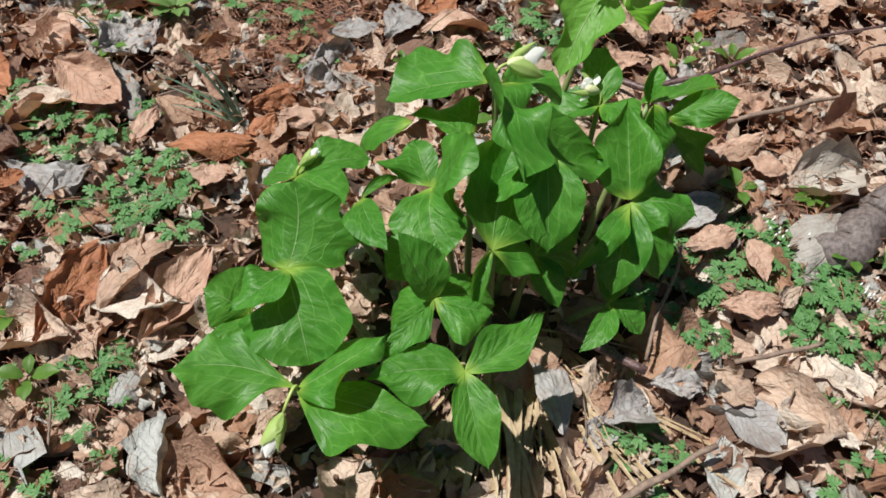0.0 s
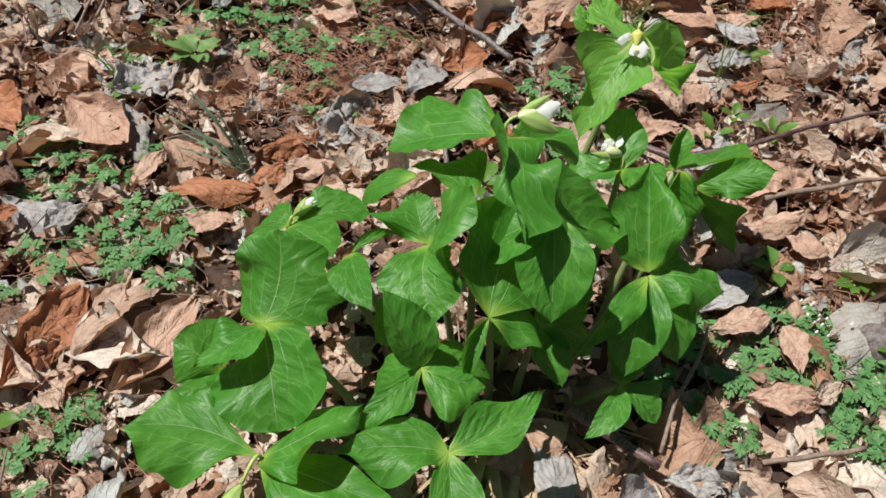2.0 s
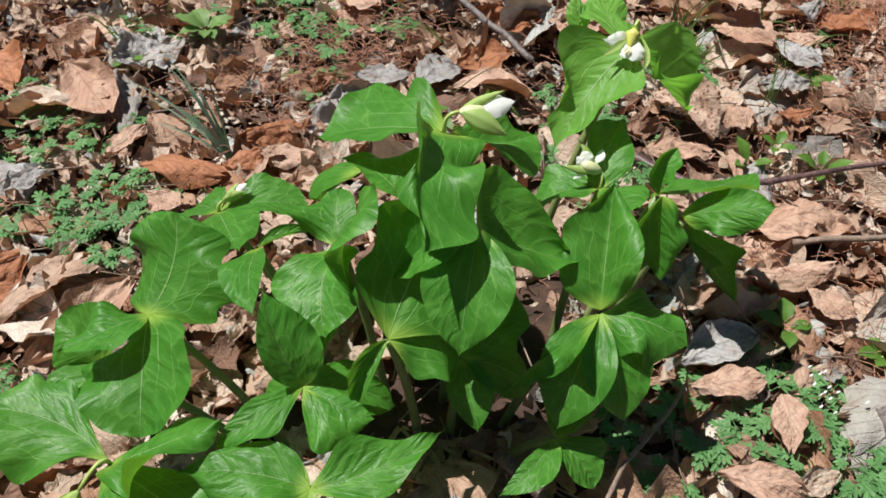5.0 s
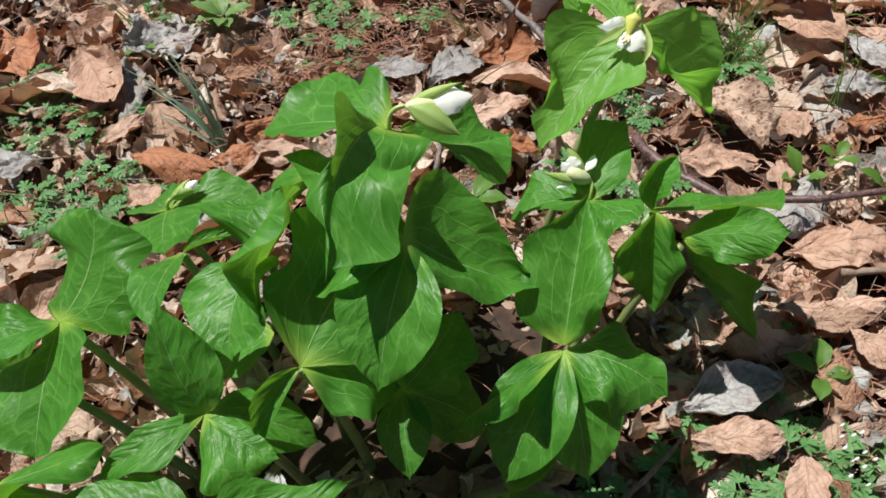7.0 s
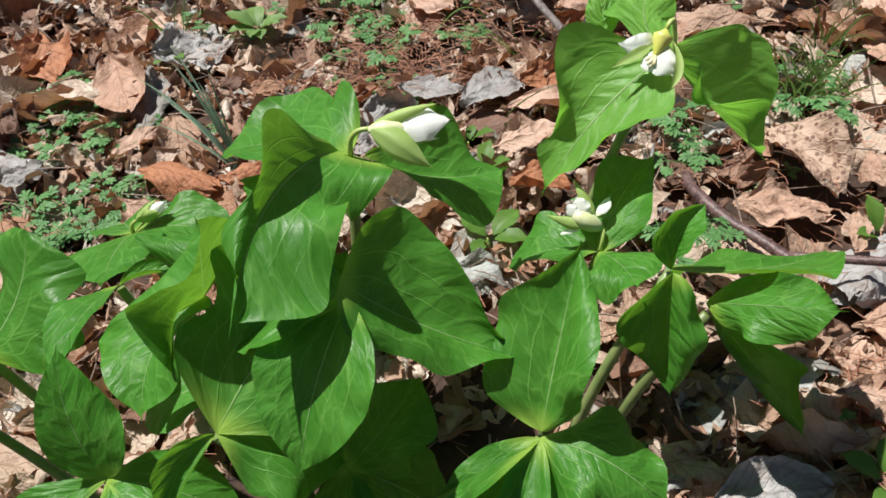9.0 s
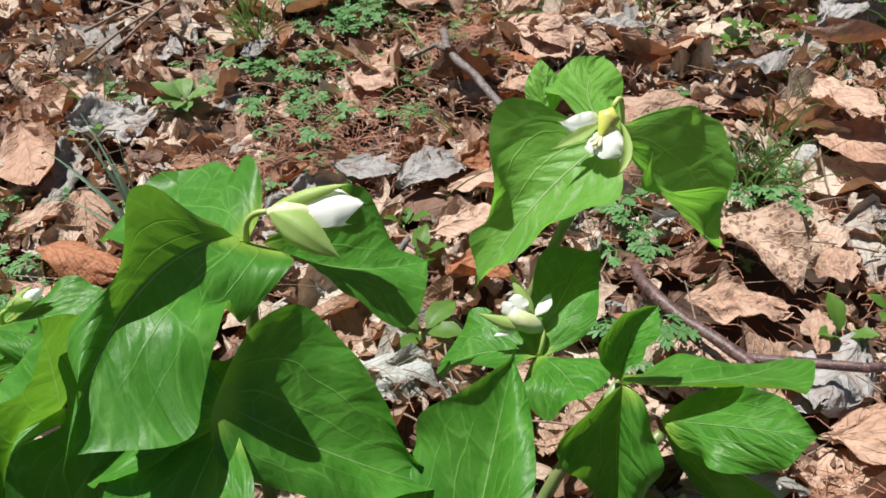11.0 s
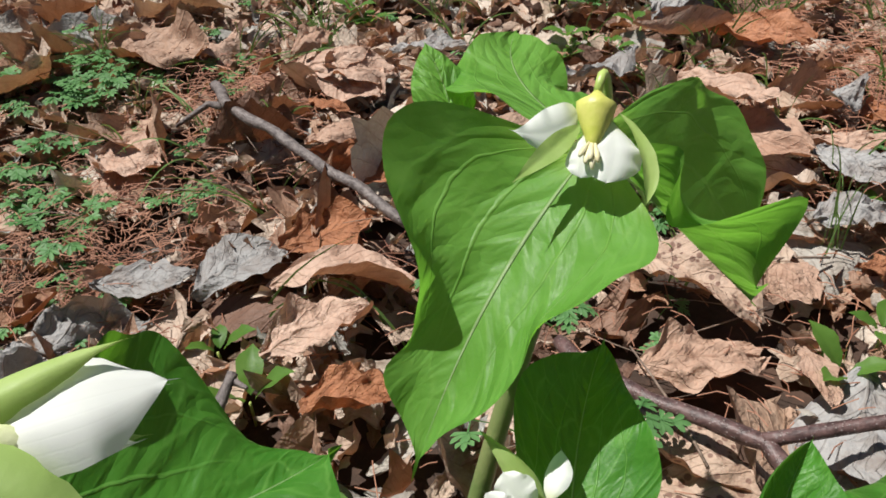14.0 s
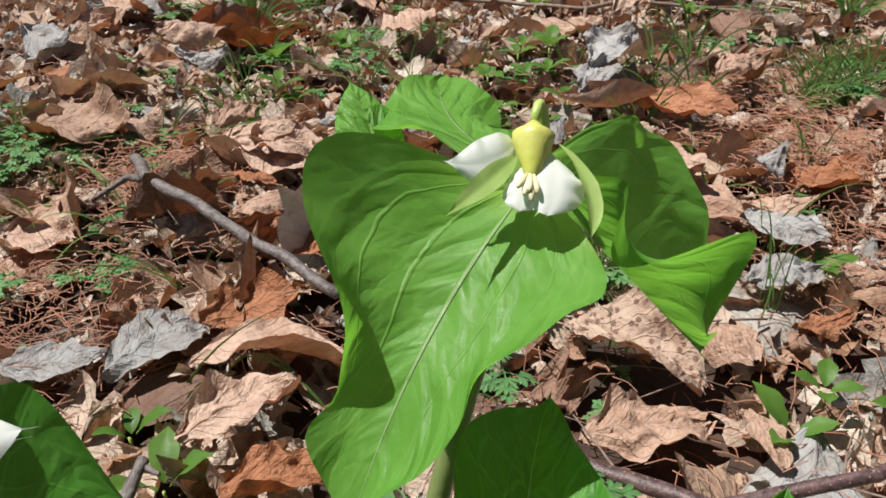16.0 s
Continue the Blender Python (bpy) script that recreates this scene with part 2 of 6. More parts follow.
M_GRASS = green_material("grass_blade", rgb(0.12, 0.22, 0.06), rgb(0.19, 0.31, 0.09), rgb(0.28, 0.45, 0.10), 0.5, veins=False, thin=0.3)
M_REED = green_material("reed_blade", rgb(0.17, 0.28, 0.19), rgb(0.25, 0.37, 0.26), rgb(0.32, 0.46, 0.24), 0.5, veins=False, thin=0.25)
M_FALLEN = dead_material("fallen_leaf", [(p, (r * 0.96, g * 0.95, b * 0.94)) for p, (r, g, b) in BROWNS], False)
M_LITTER = dead_material("litter", BROWNS, True)
M_SPOTTED = dead_material("spotted_leaf", [(0.0, (0.48, 0.35, 0.27)), (1.0, (0.52, 0.385, 0.295))], False, 0.75)
M_TAN = dead_material("tan_leaf", [(0.0, (0.46, 0.295, 0.212)), (1.0, (0.57, 0.405, 0.318))], False)
M_RED = dead_material("russet_leaf", [(0.0, (0.36, 0.15, 0.07)), (1.0, (0.42, 0.19, 0.10))], False)
M_GREY = dead_material("grey_leaf", [(0.0, (0.32, 0.315, 0.31)), (1.0, (0.44, 0.435, 0.43))], False)
M_NEEDLE = plain_material("dry_needle", rgb(0.26, 0.105, 0.06), rgb(0.42, 0.205, 0.125), 30.0, 0.7, 0.1, True, 0.6)
M_STRAW = plain_material("straw", rgb(0.34, 0.25, 0.14), rgb(0.50, 0.39, 0.24), 90.0, 0.5, 0.3, True, 0.6)
M_BARK = plain_material("stick_bark", rgb(0.085, 0.068, 0.064), rgb(0.22, 0.185, 0.172), 160.0, 0.5, 1.0)
M_TWIG = plain_material("twig_bark", rgb(0.17, 0.12, 0.09), rgb(0.30, 0.22, 0.17), 130.0, 0.75, 0.7, True)
M_DARKBARK = speckled_material("dark_bark", rgb(0.045, 0.024, 0.023), rgb(0.15, 0.086, 0.080), rgb(0.40, 0.34, 0.32))
M_WHITE = plain_material("small_white_flower", rgb(0.72, 0.74, 0.70), rgb(0.8, 0.8, 0.78), 100.0, 0.6, 0.1)
M_SOIL = plain_material("forest_soil", rgb(0.026, 0.016, 0.011), rgb(0.075, 0.040, 0.026), 35.0, 0.95, 1.0, False, 0.0, 300.0)


# ---- mesh helpers ----
def mesh_of(name, verts, faces, material, uvs=None, smooth=True):
    me = bpy.data.meshes.new(name)
    me.from_pydata(verts, [], faces)
    if uvs is not None:
        layer = me.uv_layers.new(name="UVMap")
        loops = np.empty(len(me.loops), dtype=np.int32)
        me.loops.foreach_get("vertex_index", loops)
        layer.data.foreach_set("uv", np.asarray(uvs, dtype=np.float32)[loops].ravel())
    me.materials.append(material)
    me.polygons.foreach_set("use_smooth", [smooth] * len(me.polygons))
    me.update()
    return me


def part(name, me, parent, label=""):
    ob = new(name, me)
    ob.parent = parent
    return tagged(ob, label=label)


def thing(name, base, label, category, group=""):
    ob = new(name)
    ob.empty_display_size = 0.02
    ob.matrix_world = Matrix.Translation(base)
    return tagged(ob, label=label, category=category, group=group)


def grid_faces(nu, nv):
    return [(i * nv + j, (i + 1) * nv + j, (i + 1) * nv + j + 1, i * nv + j + 1) for i in range(nu - 1) for j in range(nv - 1)]


def tube(points, radii, sides=8, wobble=0.0, seed=0):
    """Vertices and faces of a tapering round rod along points."""
    rng = random.Random(seed)
    pts = [Vector(p) for p in points]
    verts, faces = [], []
    side = None
    for i, p in enumerate(pts):
        d = (pts[min(i + 1, len(pts) - 1)] - pts[max(i - 1, 0)]).normalized()
        if side is None:
            side = d.orthogonal().normalized()
        side = (side - d * side.dot(d)).normalized()
        other = d.cross(side)
        for s in range(sides):
            a = 2 * math.pi * s / sides
            r = radii[i] * (1 + wobble * rng.uniform(-1, 1))
            verts.append(p + (side * math.cos(a) + other * math.sin(a)) * r)
    for i in range(len(pts) - 1):
        for s in range(sides):
            t = (s + 1) % sides
            faces.append((i * sides + s, i * sides + t, (i + 1) * sides + t, (i + 1) * sides + s))
    faces.append(tuple(range(sides))[::-1])
    faces.append(tuple(range((len(pts) - 1) * sides, len(pts) * sides)))
    return verts, faces


def bend(a, b, c, n):
    """Points of the arc that starts at a, is drawn towards b and ends at c."""
    a, b, c = Vector(a), Vector(b), Vector(c)
    return [a * (1 - t) ** 2 + b * 2 * t * (1 - t) + c * t * t for t in (i / (n - 1) for i in range(n))]


def outline(u, peak, blunt, full=0.95):
    """Half width of a blade, 0 to 1, along its length, ending in a thin drawn-out point; full: how fast it narrows."""
    if u <= 0 or u >= 1:
        return 0.0
    if u < peak:
        return math.sin(math.pi / 2 * u / peak) ** blunt
    return 0.93 * max(0.0, 1 - ((u - peak) / (0.94 - peak)) ** 2) ** full * (u < 0.94) + 0.07 * (1 - (u - peak) / (1 - peak))


def glide(steps, u):
    """Smooth value at u of numbers set at even steps from 0 to 1."""
    n = len(steps) - 1
    i = min(int(u * n), n - 1)
    f = u * n - i
    a, b, c, d = steps[max(i - 1, 0)], steps[i], steps[i + 1], steps[min(i + 2, n)]
    return b + 0.5 * f * (c - a + f * (2 * a - 5 * b + 4 * c - d + f * (3 * (b - c) + d - a)))


def blade(name, material, hub, tip, wl, al, wr, ar, arch=0.1, up=(0, 0, 1), peak=0.42, blunt=0.75, camber=0.12, wave=0.035, waves=3.1, sway=0.0, back=0.0, full=0.95, dl=0, dr=0, rim_l=(0, 0, 0, 0), rim_r=(0, 0, 0, 0), edge_l=(0, 0), edge_r=(0, 0), curl_l=(0, 0), curl_r=(0, 0), puff_l=0.0, puff_r=0.0, nu=30, nv=19, seed=0):
    """A leaf blade from hub to tip. wl, wr: half widths; al, ar: degrees by which each half is raised, and dl, dr how that
    changes along the blade; arch: rise of the midrib; sway: its sideways bow; back: how far the shoulders reach behind the
    hub; rim_l, rim_r: long waves of each margin, up and down and in and out; edge, curl: how far each margin stands out and up,
    at even steps from hub to tip; puff: how far each half bulges."""
    rng = random.Random(seed)
    b, t = Vector(hub), Vector(tip)
    length = (t - b).length
    d = (t - b) / length
    n = (Vector(up) - d * Vector(up).dot(d)).normalized()
    s = d.cross(n)
    ph = [rng.uniform(0, 6.28) for _ in range(6)]
    verts, uvs, spread = [], [], []
    for i in range(nu):
        u = i / (nu - 1)
        hump = 4 * u * (1 - u)
        m = b + d * length * u + n * (arch * length * hump) + s * (sway * length * hump)
        nn = (n - d * (arch * 4 * (1 - 2 * u))).normalized()
        w0 = outline(u, peak, blunt, full)
        sn, cs = math.sin(6.2832 * 1.7 * u), math.cos(6.2832 * 1.7 * u)
        ends = min(1, 5 * u) * min(1, 5 * (1 - u))
        for j in range(nv):
            v = -1 + 2 * j / (nv - 1)
            e = abs(v)
            w, a, da, rim, g = (wl, al, dl, rim_l, -1) if v < 0 else (wr, ar, dr, rim_r, 1)
            a = radians(a + da * (u - 0.45))
            lean = radians((ar + dr * (u - 0.45)) - (al + dl * (u - 0.45))) / 2 * g * 0.5
            edge, curl, bulge = (edge_l, curl_l, puff_l) if v < 0 else (edge_r, curl_r, puff_r)
            most = w * w0 * (1 + e * (rim[2] * sn + rim[3] * cs + glide(edge, u)))
            # the section leaves the midrib in one plane and bends to the raised margin
            out = most * (e * (1 - e) * math.cos(lean) + e * e * math.cos(a))
            rise = most * (e * (1 - e) * math.sin(lean) + e * e * math.sin(a))
            lift = w * e * e * (rim[0] * sn + rim[1] * cs + glide(curl, u)) * ends
            ripple = wave * w * e ** 2.4 * (math.sin(6.28 * waves * u + ph[0 if g < 0 else 1]) + 0.6 * math.sin(6.28 * waves * 1.9 * u + ph[2 if g < 0 else 3])) * ends
            puff = (camber + bulge) * w * w0 * (e - e * e) * 2
            p = m + s * (g * out) + nn * (rise + lift + ripple + puff) - d * (back * length * e * w0 * (1 - u))
            verts.append(p)
            uvs.append((u, 0.5 + v / 2))
            spread.append(v * (0.25 + 0.75 * w0) * w / max(wl, wr))
    me = mesh_of(name, verts, grid_faces(nu, nv), material, uvs)
    across = me.attributes.new("across", 'FLOAT', 'POINT')
    across.data.foreach_set("value", spread)
    return me


def ground_height(x, y):
    def step(v, a, b):
        t = max(0.0, min(1.0, (v - a) / (b - a)))
        return t * t * (3 - 2 * t)
    near = max(0.0, 1 - math.hypot(x - 0.3, y - 1.2) / 6)
    return -0.02 - 0.035 * step(-y, -0.85, -0.45) + 0.05 * step(y, 1.25, 1.65) + near * (0.012 * noise.noise((x * 4, y * 4, 0)) + 0.006 * noise.noise((x * 14, y * 14, 3)))


# ---- ground ----
def spread_axis(lo, hi, fine, far):
    out = list(np.arange(lo, hi + fine / 2, fine))
    stepx = fine
    while out[-1] < far:
        stepx *= 1.35
        out.append(out[-1] + stepx)
    stepx = fine
    while out[0] > -far:
        stepx *= 1.35
        out.insert(0, out[0] - stepx)
    return out


gx, gy = spread_axis(-1.4, 2.0, 0.025, 300), spread_axis(-0.2, 3.4, 0.025, 300)
ground_mesh = mesh_of("ground", [(x, y, ground_height(x, y)) for x in gx for y in gy], grid_faces(len(gx), len(gy)), M_SOIL)
tagged(new("ground", ground_mesh), "dark forest soil under leaf litter", "ground", kind="structure")

# ---- the trillium clump ----
def trillium(hub, base, label="green trillium with three broad wavy leaves", stem=0.0042):
    bx, by, _ = base
    foot = Vector((bx, by, ground_height(bx, by)))
    p = thing("trillium", foot, label, "plant", "trillium clump")
    p["n"] = 0
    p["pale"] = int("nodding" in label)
    h = Vector(hub) - foot
    pts = bend((0, 0, -0.01), Vector((h.x * 0.35, h.y * 0.35, h.z * 0.6)), h - Vector((0, 0, 0.003)), 12)
    v, f = tube(pts, [stem * (1.25 - 0.4 * i / 11) for i in range(12)], 8, 0.03)
    part("stem", mesh_of("stem", v, f, M_STEM), p, "smooth green stem")
    p["hub"] = tuple(h)
    return p


def green_leaf(p, tip, wl, al, wr, ar, hub=None, **kw):
    foot = p.matrix_world.translation
    h = Vector(p["hub"]) if hub is None else Vector(hub) - foot
    p["n"] += 1
    seed = int(abs(tip[0] * 7919 + tip[1] * 104729 + tip[2] * 1299) * 10)
    return part("leaf", blade("leaf", M_LEAF_PALE_LIT if p["pale"] else M_LEAF, h, Vector(tip) - foot, wl, al, wr, ar, seed=seed, **kw), p)


p = trillium((-0.045, 0.617, 0.170), (0.060, 0.630, 0.000))
green_leaf(p, (-0.042, 0.691, 0.239), 0.055, -14, 0.059, -4, arch=-0.07, sway=0.08, peak=0.42, back=0.16, dl=3, dr=-5, full=0.45, rim_l=(0.03, 0.01, -0.00, 0.00), rim_r=(-0.01, 0.02, 0.00, 0.00), edge_l=(-0.00, -0.05, -0.14, 0.01, 0.03, 0.13, 0.13), edge_r=(0.05, 0.32, -0.05, 0.26, -0.12, 0.16, -0.07), curl_l=(0.00, -0.03, -0.28, -0.34, 0.14, 0.04, -0.02), curl_r=(0.01, -0.00, -0.03, -0.01, -0.04, -0.23, -0.07), nu=46, nv=25)
green_leaf(p, (-0.010, 0.522, 0.121), 0.059, 33, 0.066, -17, arch=0.08, sway=-0.01, peak=0.44, back=0.03, dl=4, dr=15, full=0.45, rim_l=(-0.00, -0.02, 0.01, 0.00), rim_r=(-0.03, -0.00, -0.00, 0.00), edge_l=(-0.01, 0.11, -0.06, 0.03, 0.19, 0.05, 0.16), edge_r=(0.15, -0.25, 0.06, -0.03, 0.03, -0.01, 0.20), curl_l=(0.00, -0.00, 0.07, -0.02, 0.17, 0.20, 0.14), curl_r=(0.00, -0.58, -0.19, -0.20, 0.20, 0.22, 0.18), nu=46, nv=25)
green_leaf(p, (-0.098, 0.555, 0.171), 0.029, 17, 0.027, -7, arch=0.11, sway=-0.06, peak=0.43, back=0.04, dl=1, dr=3, full=1.02, rim_l=(0.08, -0.03, -0.02, 0.01), rim_r=(-0.35, -0.14, -0.05, -0.02))

p = trillium((-0.090, 0.585, 0.120), (0.050, 0.610, 0.000))
green_leaf(p, (-0.140, 0.600, 0.150), 0.036, -39, 0.045, 44, arch=0.15)
green_leaf(p, (-0.100, 0.510, 0.100), 0.030, 12, 0.030, 12)

p = plant_F = trillium((-0.018, 0.494, 0.130), (0.060, 0.560, 0.000), 'green trillium with a hanging bud')
green_leaf(p, (-0.157, 0.493, 0.151), 0.055, -7, 0.037, 6, arch=-0.01, sway=0.13, peak=0.49, back=-0.24, dl=14, dr=-0, full=1.25, rim_l=(0.06, 0.04, -0.00, -0.04), rim_r=(0.00, 0.01, 0.00, -0.02), edge_l=(-0.99, -0.19, -0.02, -0.09, 0.11, -0.02, 0.00), edge_r=(-0.24, -0.04, 0.13, -0.20, 0.13, 0.03, -0.05), curl_l=(0.14, 0.08, -0.15, -0.00, 0.05, 0.11, -0.01), curl_r=(-0.02, -0.07, 0.07, -0.02, -0.01, -0.02, -0.14), nu=46, nv=25)
green_leaf(p, (0.125, 0.456, 0.138), 0.024, 5, 0.056, 8, arch=0.06, sway=0.02, peak=0.44, back=-0.07, dl=1, dr=-2, full=0.63, rim_l=(-0.12, 0.03, -0.06, -0.00), rim_r=(0.04, 0.20, -0.06, -0.09))
green_leaf(p, (0.075, 0.538, 0.180), 0.042, -37, 0.054, 33, arch=0.02, sway=0.03, peak=0.43, back=0.04, dl=11, dr=-1, full=0.98, rim_l=(-0.04, 0.14, -0.01, -0.02), rim_r=(0.02, 0.43, -0.01, -0.02))

p = trillium((0.156, 0.514, 0.150), (0.140, 0.600, 0.000))
green_leaf(p, (0.243, 0.594, 0.155), 0.027, 29, 0.022, 0, arch=0.03, sway=0.08, peak=0.41, back=0.04, dl=-3, dr=-5, full=1.22, rim_l=(-0.12, -0.18, -0.11, -0.08), rim_r=(0.16, -0.06, -0.10, 0.00))
green_leaf(p, (0.048, 0.489, 0.160), 0.032, -7, 0.028, 8, arch=0.03, sway=0.06, peak=0.42, back=0.10, dl=-7, dr=-3, full=1.24, rim_l=(0.00, -0.35, -0.07, 0.18), rim_r=(0.00, -0.06, 0.02, -0.03))
green_leaf(p, (0.186, 0.422, 0.109), 0.028, 13, 0.026, 19, arch=0.08, sway=0.04, peak=0.44, back=-0.01, dl=-1, dr=-6, full=0.88, rim_l=(-0.01, -0.02, -0.03, -0.04), rim_r=(-0.03, -0.03, 0.05, 0.05))

p = trillium((0.119, 0.590, 0.169), (0.150, 0.640, 0.000))
green_leaf(p, (0.076, 0.626, 0.245), 0.020, 14, 0.033, 22, arch=0.09, sway=-0.07, peak=0.42, back=0.04, dl=-1, dr=-0, full=1.11, rim_l=(-0.02, -0.00, 0.02, 0.01), rim_r=(0.06, -0.03, -0.02, 0.02))
green_leaf(p, (0.186, 0.586, 0.155), 0.011, 10, 0.041, -14, arch=0.05, sway=0.07, peak=0.47, back=-0.05, dl=1, dr=4, full=0.75, rim_l=(0.04, 0.03, 0.01, -0.01), rim_r=(-0.11, 0.06, -0.08, 0.08))
green_leaf(p, (0.065, 0.520, 0.151), 0.021, 1, 0.014, 25, arch=0.11, sway=-0.05, peak=0.44, back=-0.08, dl=-1, dr=3, full=0.99, rim_l=(0.04, 0.17, -0.08, -0.06), rim_r=(-0.01, -0.02, -0.02, -0.01))
green_leaf(p, (0.190, 0.625, 0.115), 0.028, 8, 0.028, 8, arch=0.12)
green_leaf(p, (0.070, 0.585, 0.105), 0.028, 8, 0.028, 8, arch=0.12)

p = trillium((0.110, 0.709, 0.216), (0.150, 0.700, 0.000))
green_leaf(p, (0.088, 0.770, 0.230), 0.044, 1, 0.019, 18, arch=0.10, sway=-0.07, peak=0.47, back=-0.06, dl=-5, dr=-0, full=0.69, rim_l=(-0.31, 0.04, -0.14, 0.12), rim_r=(0.06, -0.03, -0.02, 0.01))
green_leaf(p, (0.149, 0.702, 0.312), 0.038, 16, 0.062, -17, arch=-0.02, sway=0.00, peak=0.44, back=0.06, dl=-1, dr=-10, full=0.95, rim_l=(-0.12, -0.05, 0.00, -0.00), rim_r=(0.07, 0.30, 0.04, 0.02))
green_leaf(p, (0.130, 0.622, 0.194), 0.041, 36, 0.044, -2, arch=0.11, sway=0.11, peak=0.46, back=0.00, dl=-8, dr=-3, full=0.69, rim_l=(-0.19, 0.01, 0.23, 0.05), rim_r=(0.09, -0.09, -0.05, 0.01))
green_leaf(p, (0.060, 0.650, 0.110), 0.035, 8, 0.035, 8, arch=0.12, hub=(0.11, 0.69, 0.14))

p = plant_G = trillium((-0.060, 0.773, 0.150), (0.060, 0.740, 0.000), 'green trillium with a white bud')
green_leaf(p, (0.030, 0.809, 0.147), 0.035, 12, 0.033, 19, arch=0.11, sway=-0.03, peak=0.45, back=-0.09, dl=7, dr=4, full=0.57, rim_l=(-0.07, -0.07, -0.01, -0.02), rim_r=(-0.15, 0.05, 0.03, -0.04))
green_leaf(p, (0.016, 0.690, 0.196), 0.037, 2, 0.042, -6, arch=0.05, sway=0.01, peak=0.43, back=0.03, dl=-2, dr=6, full=0.94, rim_l=(-0.07, -0.01, 0.01, -0.02), rim_r=(-0.02, -0.10, -0.00, -0.01))
green_leaf(p, (-0.105, 0.790, 0.125), 0.030, 12, 0.030, 12, arch=0.12)

p = trillium((0.030, 0.698, 0.200), (0.080, 0.700, 0.000))
green_leaf(p, (0.071, 0.611, 0.215), 0.016, 26, 0.027, -5, arch=0.08, sway=0.05, peak=0.42, back=0.05, dl=2, dr=-3, full=1.03, rim_l=(0.03, 0.05, -0.01, -0.01), rim_r=(-0.08, -0.05, -0.02, -0.01))
green_leaf(p, (0.075, 0.735, 0.198), 0.010, 50, 0.012, 50, arch=0.15)

p = plant_H = trillium((0.174, 0.813, 0.284), (0.190, 0.750, 0.000), 'tall green trillium with a half-open white flower')
green_leaf(p, (0.044, 0.810, 0.245), 0.033, 18, 0.067, 7, arch=0.04, sway=0.04, peak=0.47, back=-0.02, dl=-18, dr=-7, full=0.69, rim_l=(0.07, 0.02, 0.03, 0.02), rim_r=(0.13, -0.13, 0.13, 0.12), wave=0.05)
green_leaf(p, (0.207, 0.653, 0.282), 0.061, 29, 0.030, 40, hub=(0.164, 0.813, 0.284), up=(1.14, 0.48, 1.25), arch=0.08, sway=0.14, peak=0.49, back=-0.02, dl=-0, dr=16, full=1.08, edge_l=(0.27, 0.02, -0.08, -0.44, 0.06, 0.66, 0.07), edge_r=(0.03, 0.34, 0.59, -0.39, -0.22, -0.78, -0.25), curl_l=(0.01, 0.17, -0.37, 0.46, -0.17, -0.04, 0.02), curl_r=(-0.67, -0.04, 0.10, 0.11, -0.79, 0.16, 0.18), puff_l=0.14, puff_r=0.20, nu=46, nv=25, wave=0.02, blunt=0.42)
green_leaf(p, (0.249, 0.891, 0.241), 0.040, 50, 0.036, -5, hub=(0.181, 0.817, 0.282), up=(-0.19, -0.00, 0.95), arch=-0.10, sway=0.02, peak=0.51, back=0.01, dl=-5, dr=-6, full=0.61, edge_l=(-0.04, -0.14, -0.07, 0.12, 0.21, -0.06, -0.22), edge_r=(-0.54, -0.07, -0.16, -0.14, 0.10, 0.28, 0.22), curl_l=(-0.00, -0.28, 0.30, 0.20, 0.08, -0.42, -0.35), curl_r=(0.18, 0.30, 0.09, -0.05, -0.45, -0.30, 0.37), puff_l=0.11, puff_r=0.26, nu=46, nv=25, wave=0.03)

p = trillium((0.232, 0.722, 0.262), (0.200, 0.730, 0.000))
green_leaf(p, (0.325, 0.774, 0.199), 0.051, 3, 0.032, 27, hub=(0.230, 0.721, 0.277), up=(0.60, -0.22, 0.89), arch=-0.12, sway=0.01, peak=0.32, back=0.15, dl=-17, dr=19, full=0.74, edge_l=(0.50, 0.29, 0.22, 0.02, -0.22, -0.62, -0.09), edge_r=(0.02, 0.02, -0.05, -0.01, 0.32, -0.13, -0.11), curl_l=(-0.19, -0.04, 0.03, 0.26, 0.31, 0.19, -0.40), curl_r=(0.07, -0.09, -0.05, -0.00, -0.21, 0.22, 0.03), puff_l=-0.21, puff_r=0.39, nu=46, nv=25, wave=0.02)
green_leaf(p, (0.150, 0.700, 0.200), 0.040, 12, 0.040, 12)
green_leaf(p, (0.240, 0.640, 0.190), 0.040, 12, 0.040, 12)

p = trillium((0.179, 0.638, 0.197), (0.190, 0.680, 0.000))
green_leaf(p, (0.212, 0.757, 0.267), 0.057, 47, 0.054, -22, arch=-0.00, sway=-0.06, peak=0.42, back=-0.06, dl=1, dr=3, full=0.80, rim_l=(0.17, 0.13, 0.12, 0.01), rim_r=(-0.15, 0.32, 0.19, -0.10))
green_leaf(p, (0.233, 0.684, 0.136), 0.006, 16, 0.040, -23, arch=0.11, sway=0.02, peak=0.45, back=-0.07, dl=5, dr=7, full=0.85, rim_l=(0.07, 0.02, 0.00, 0.02), rim_r=(-0.25, 0.05, -0.05, 0.04))
green_leaf(p, (0.165, 0.590, 0.150), 0.008, 40, 0.020, 60)

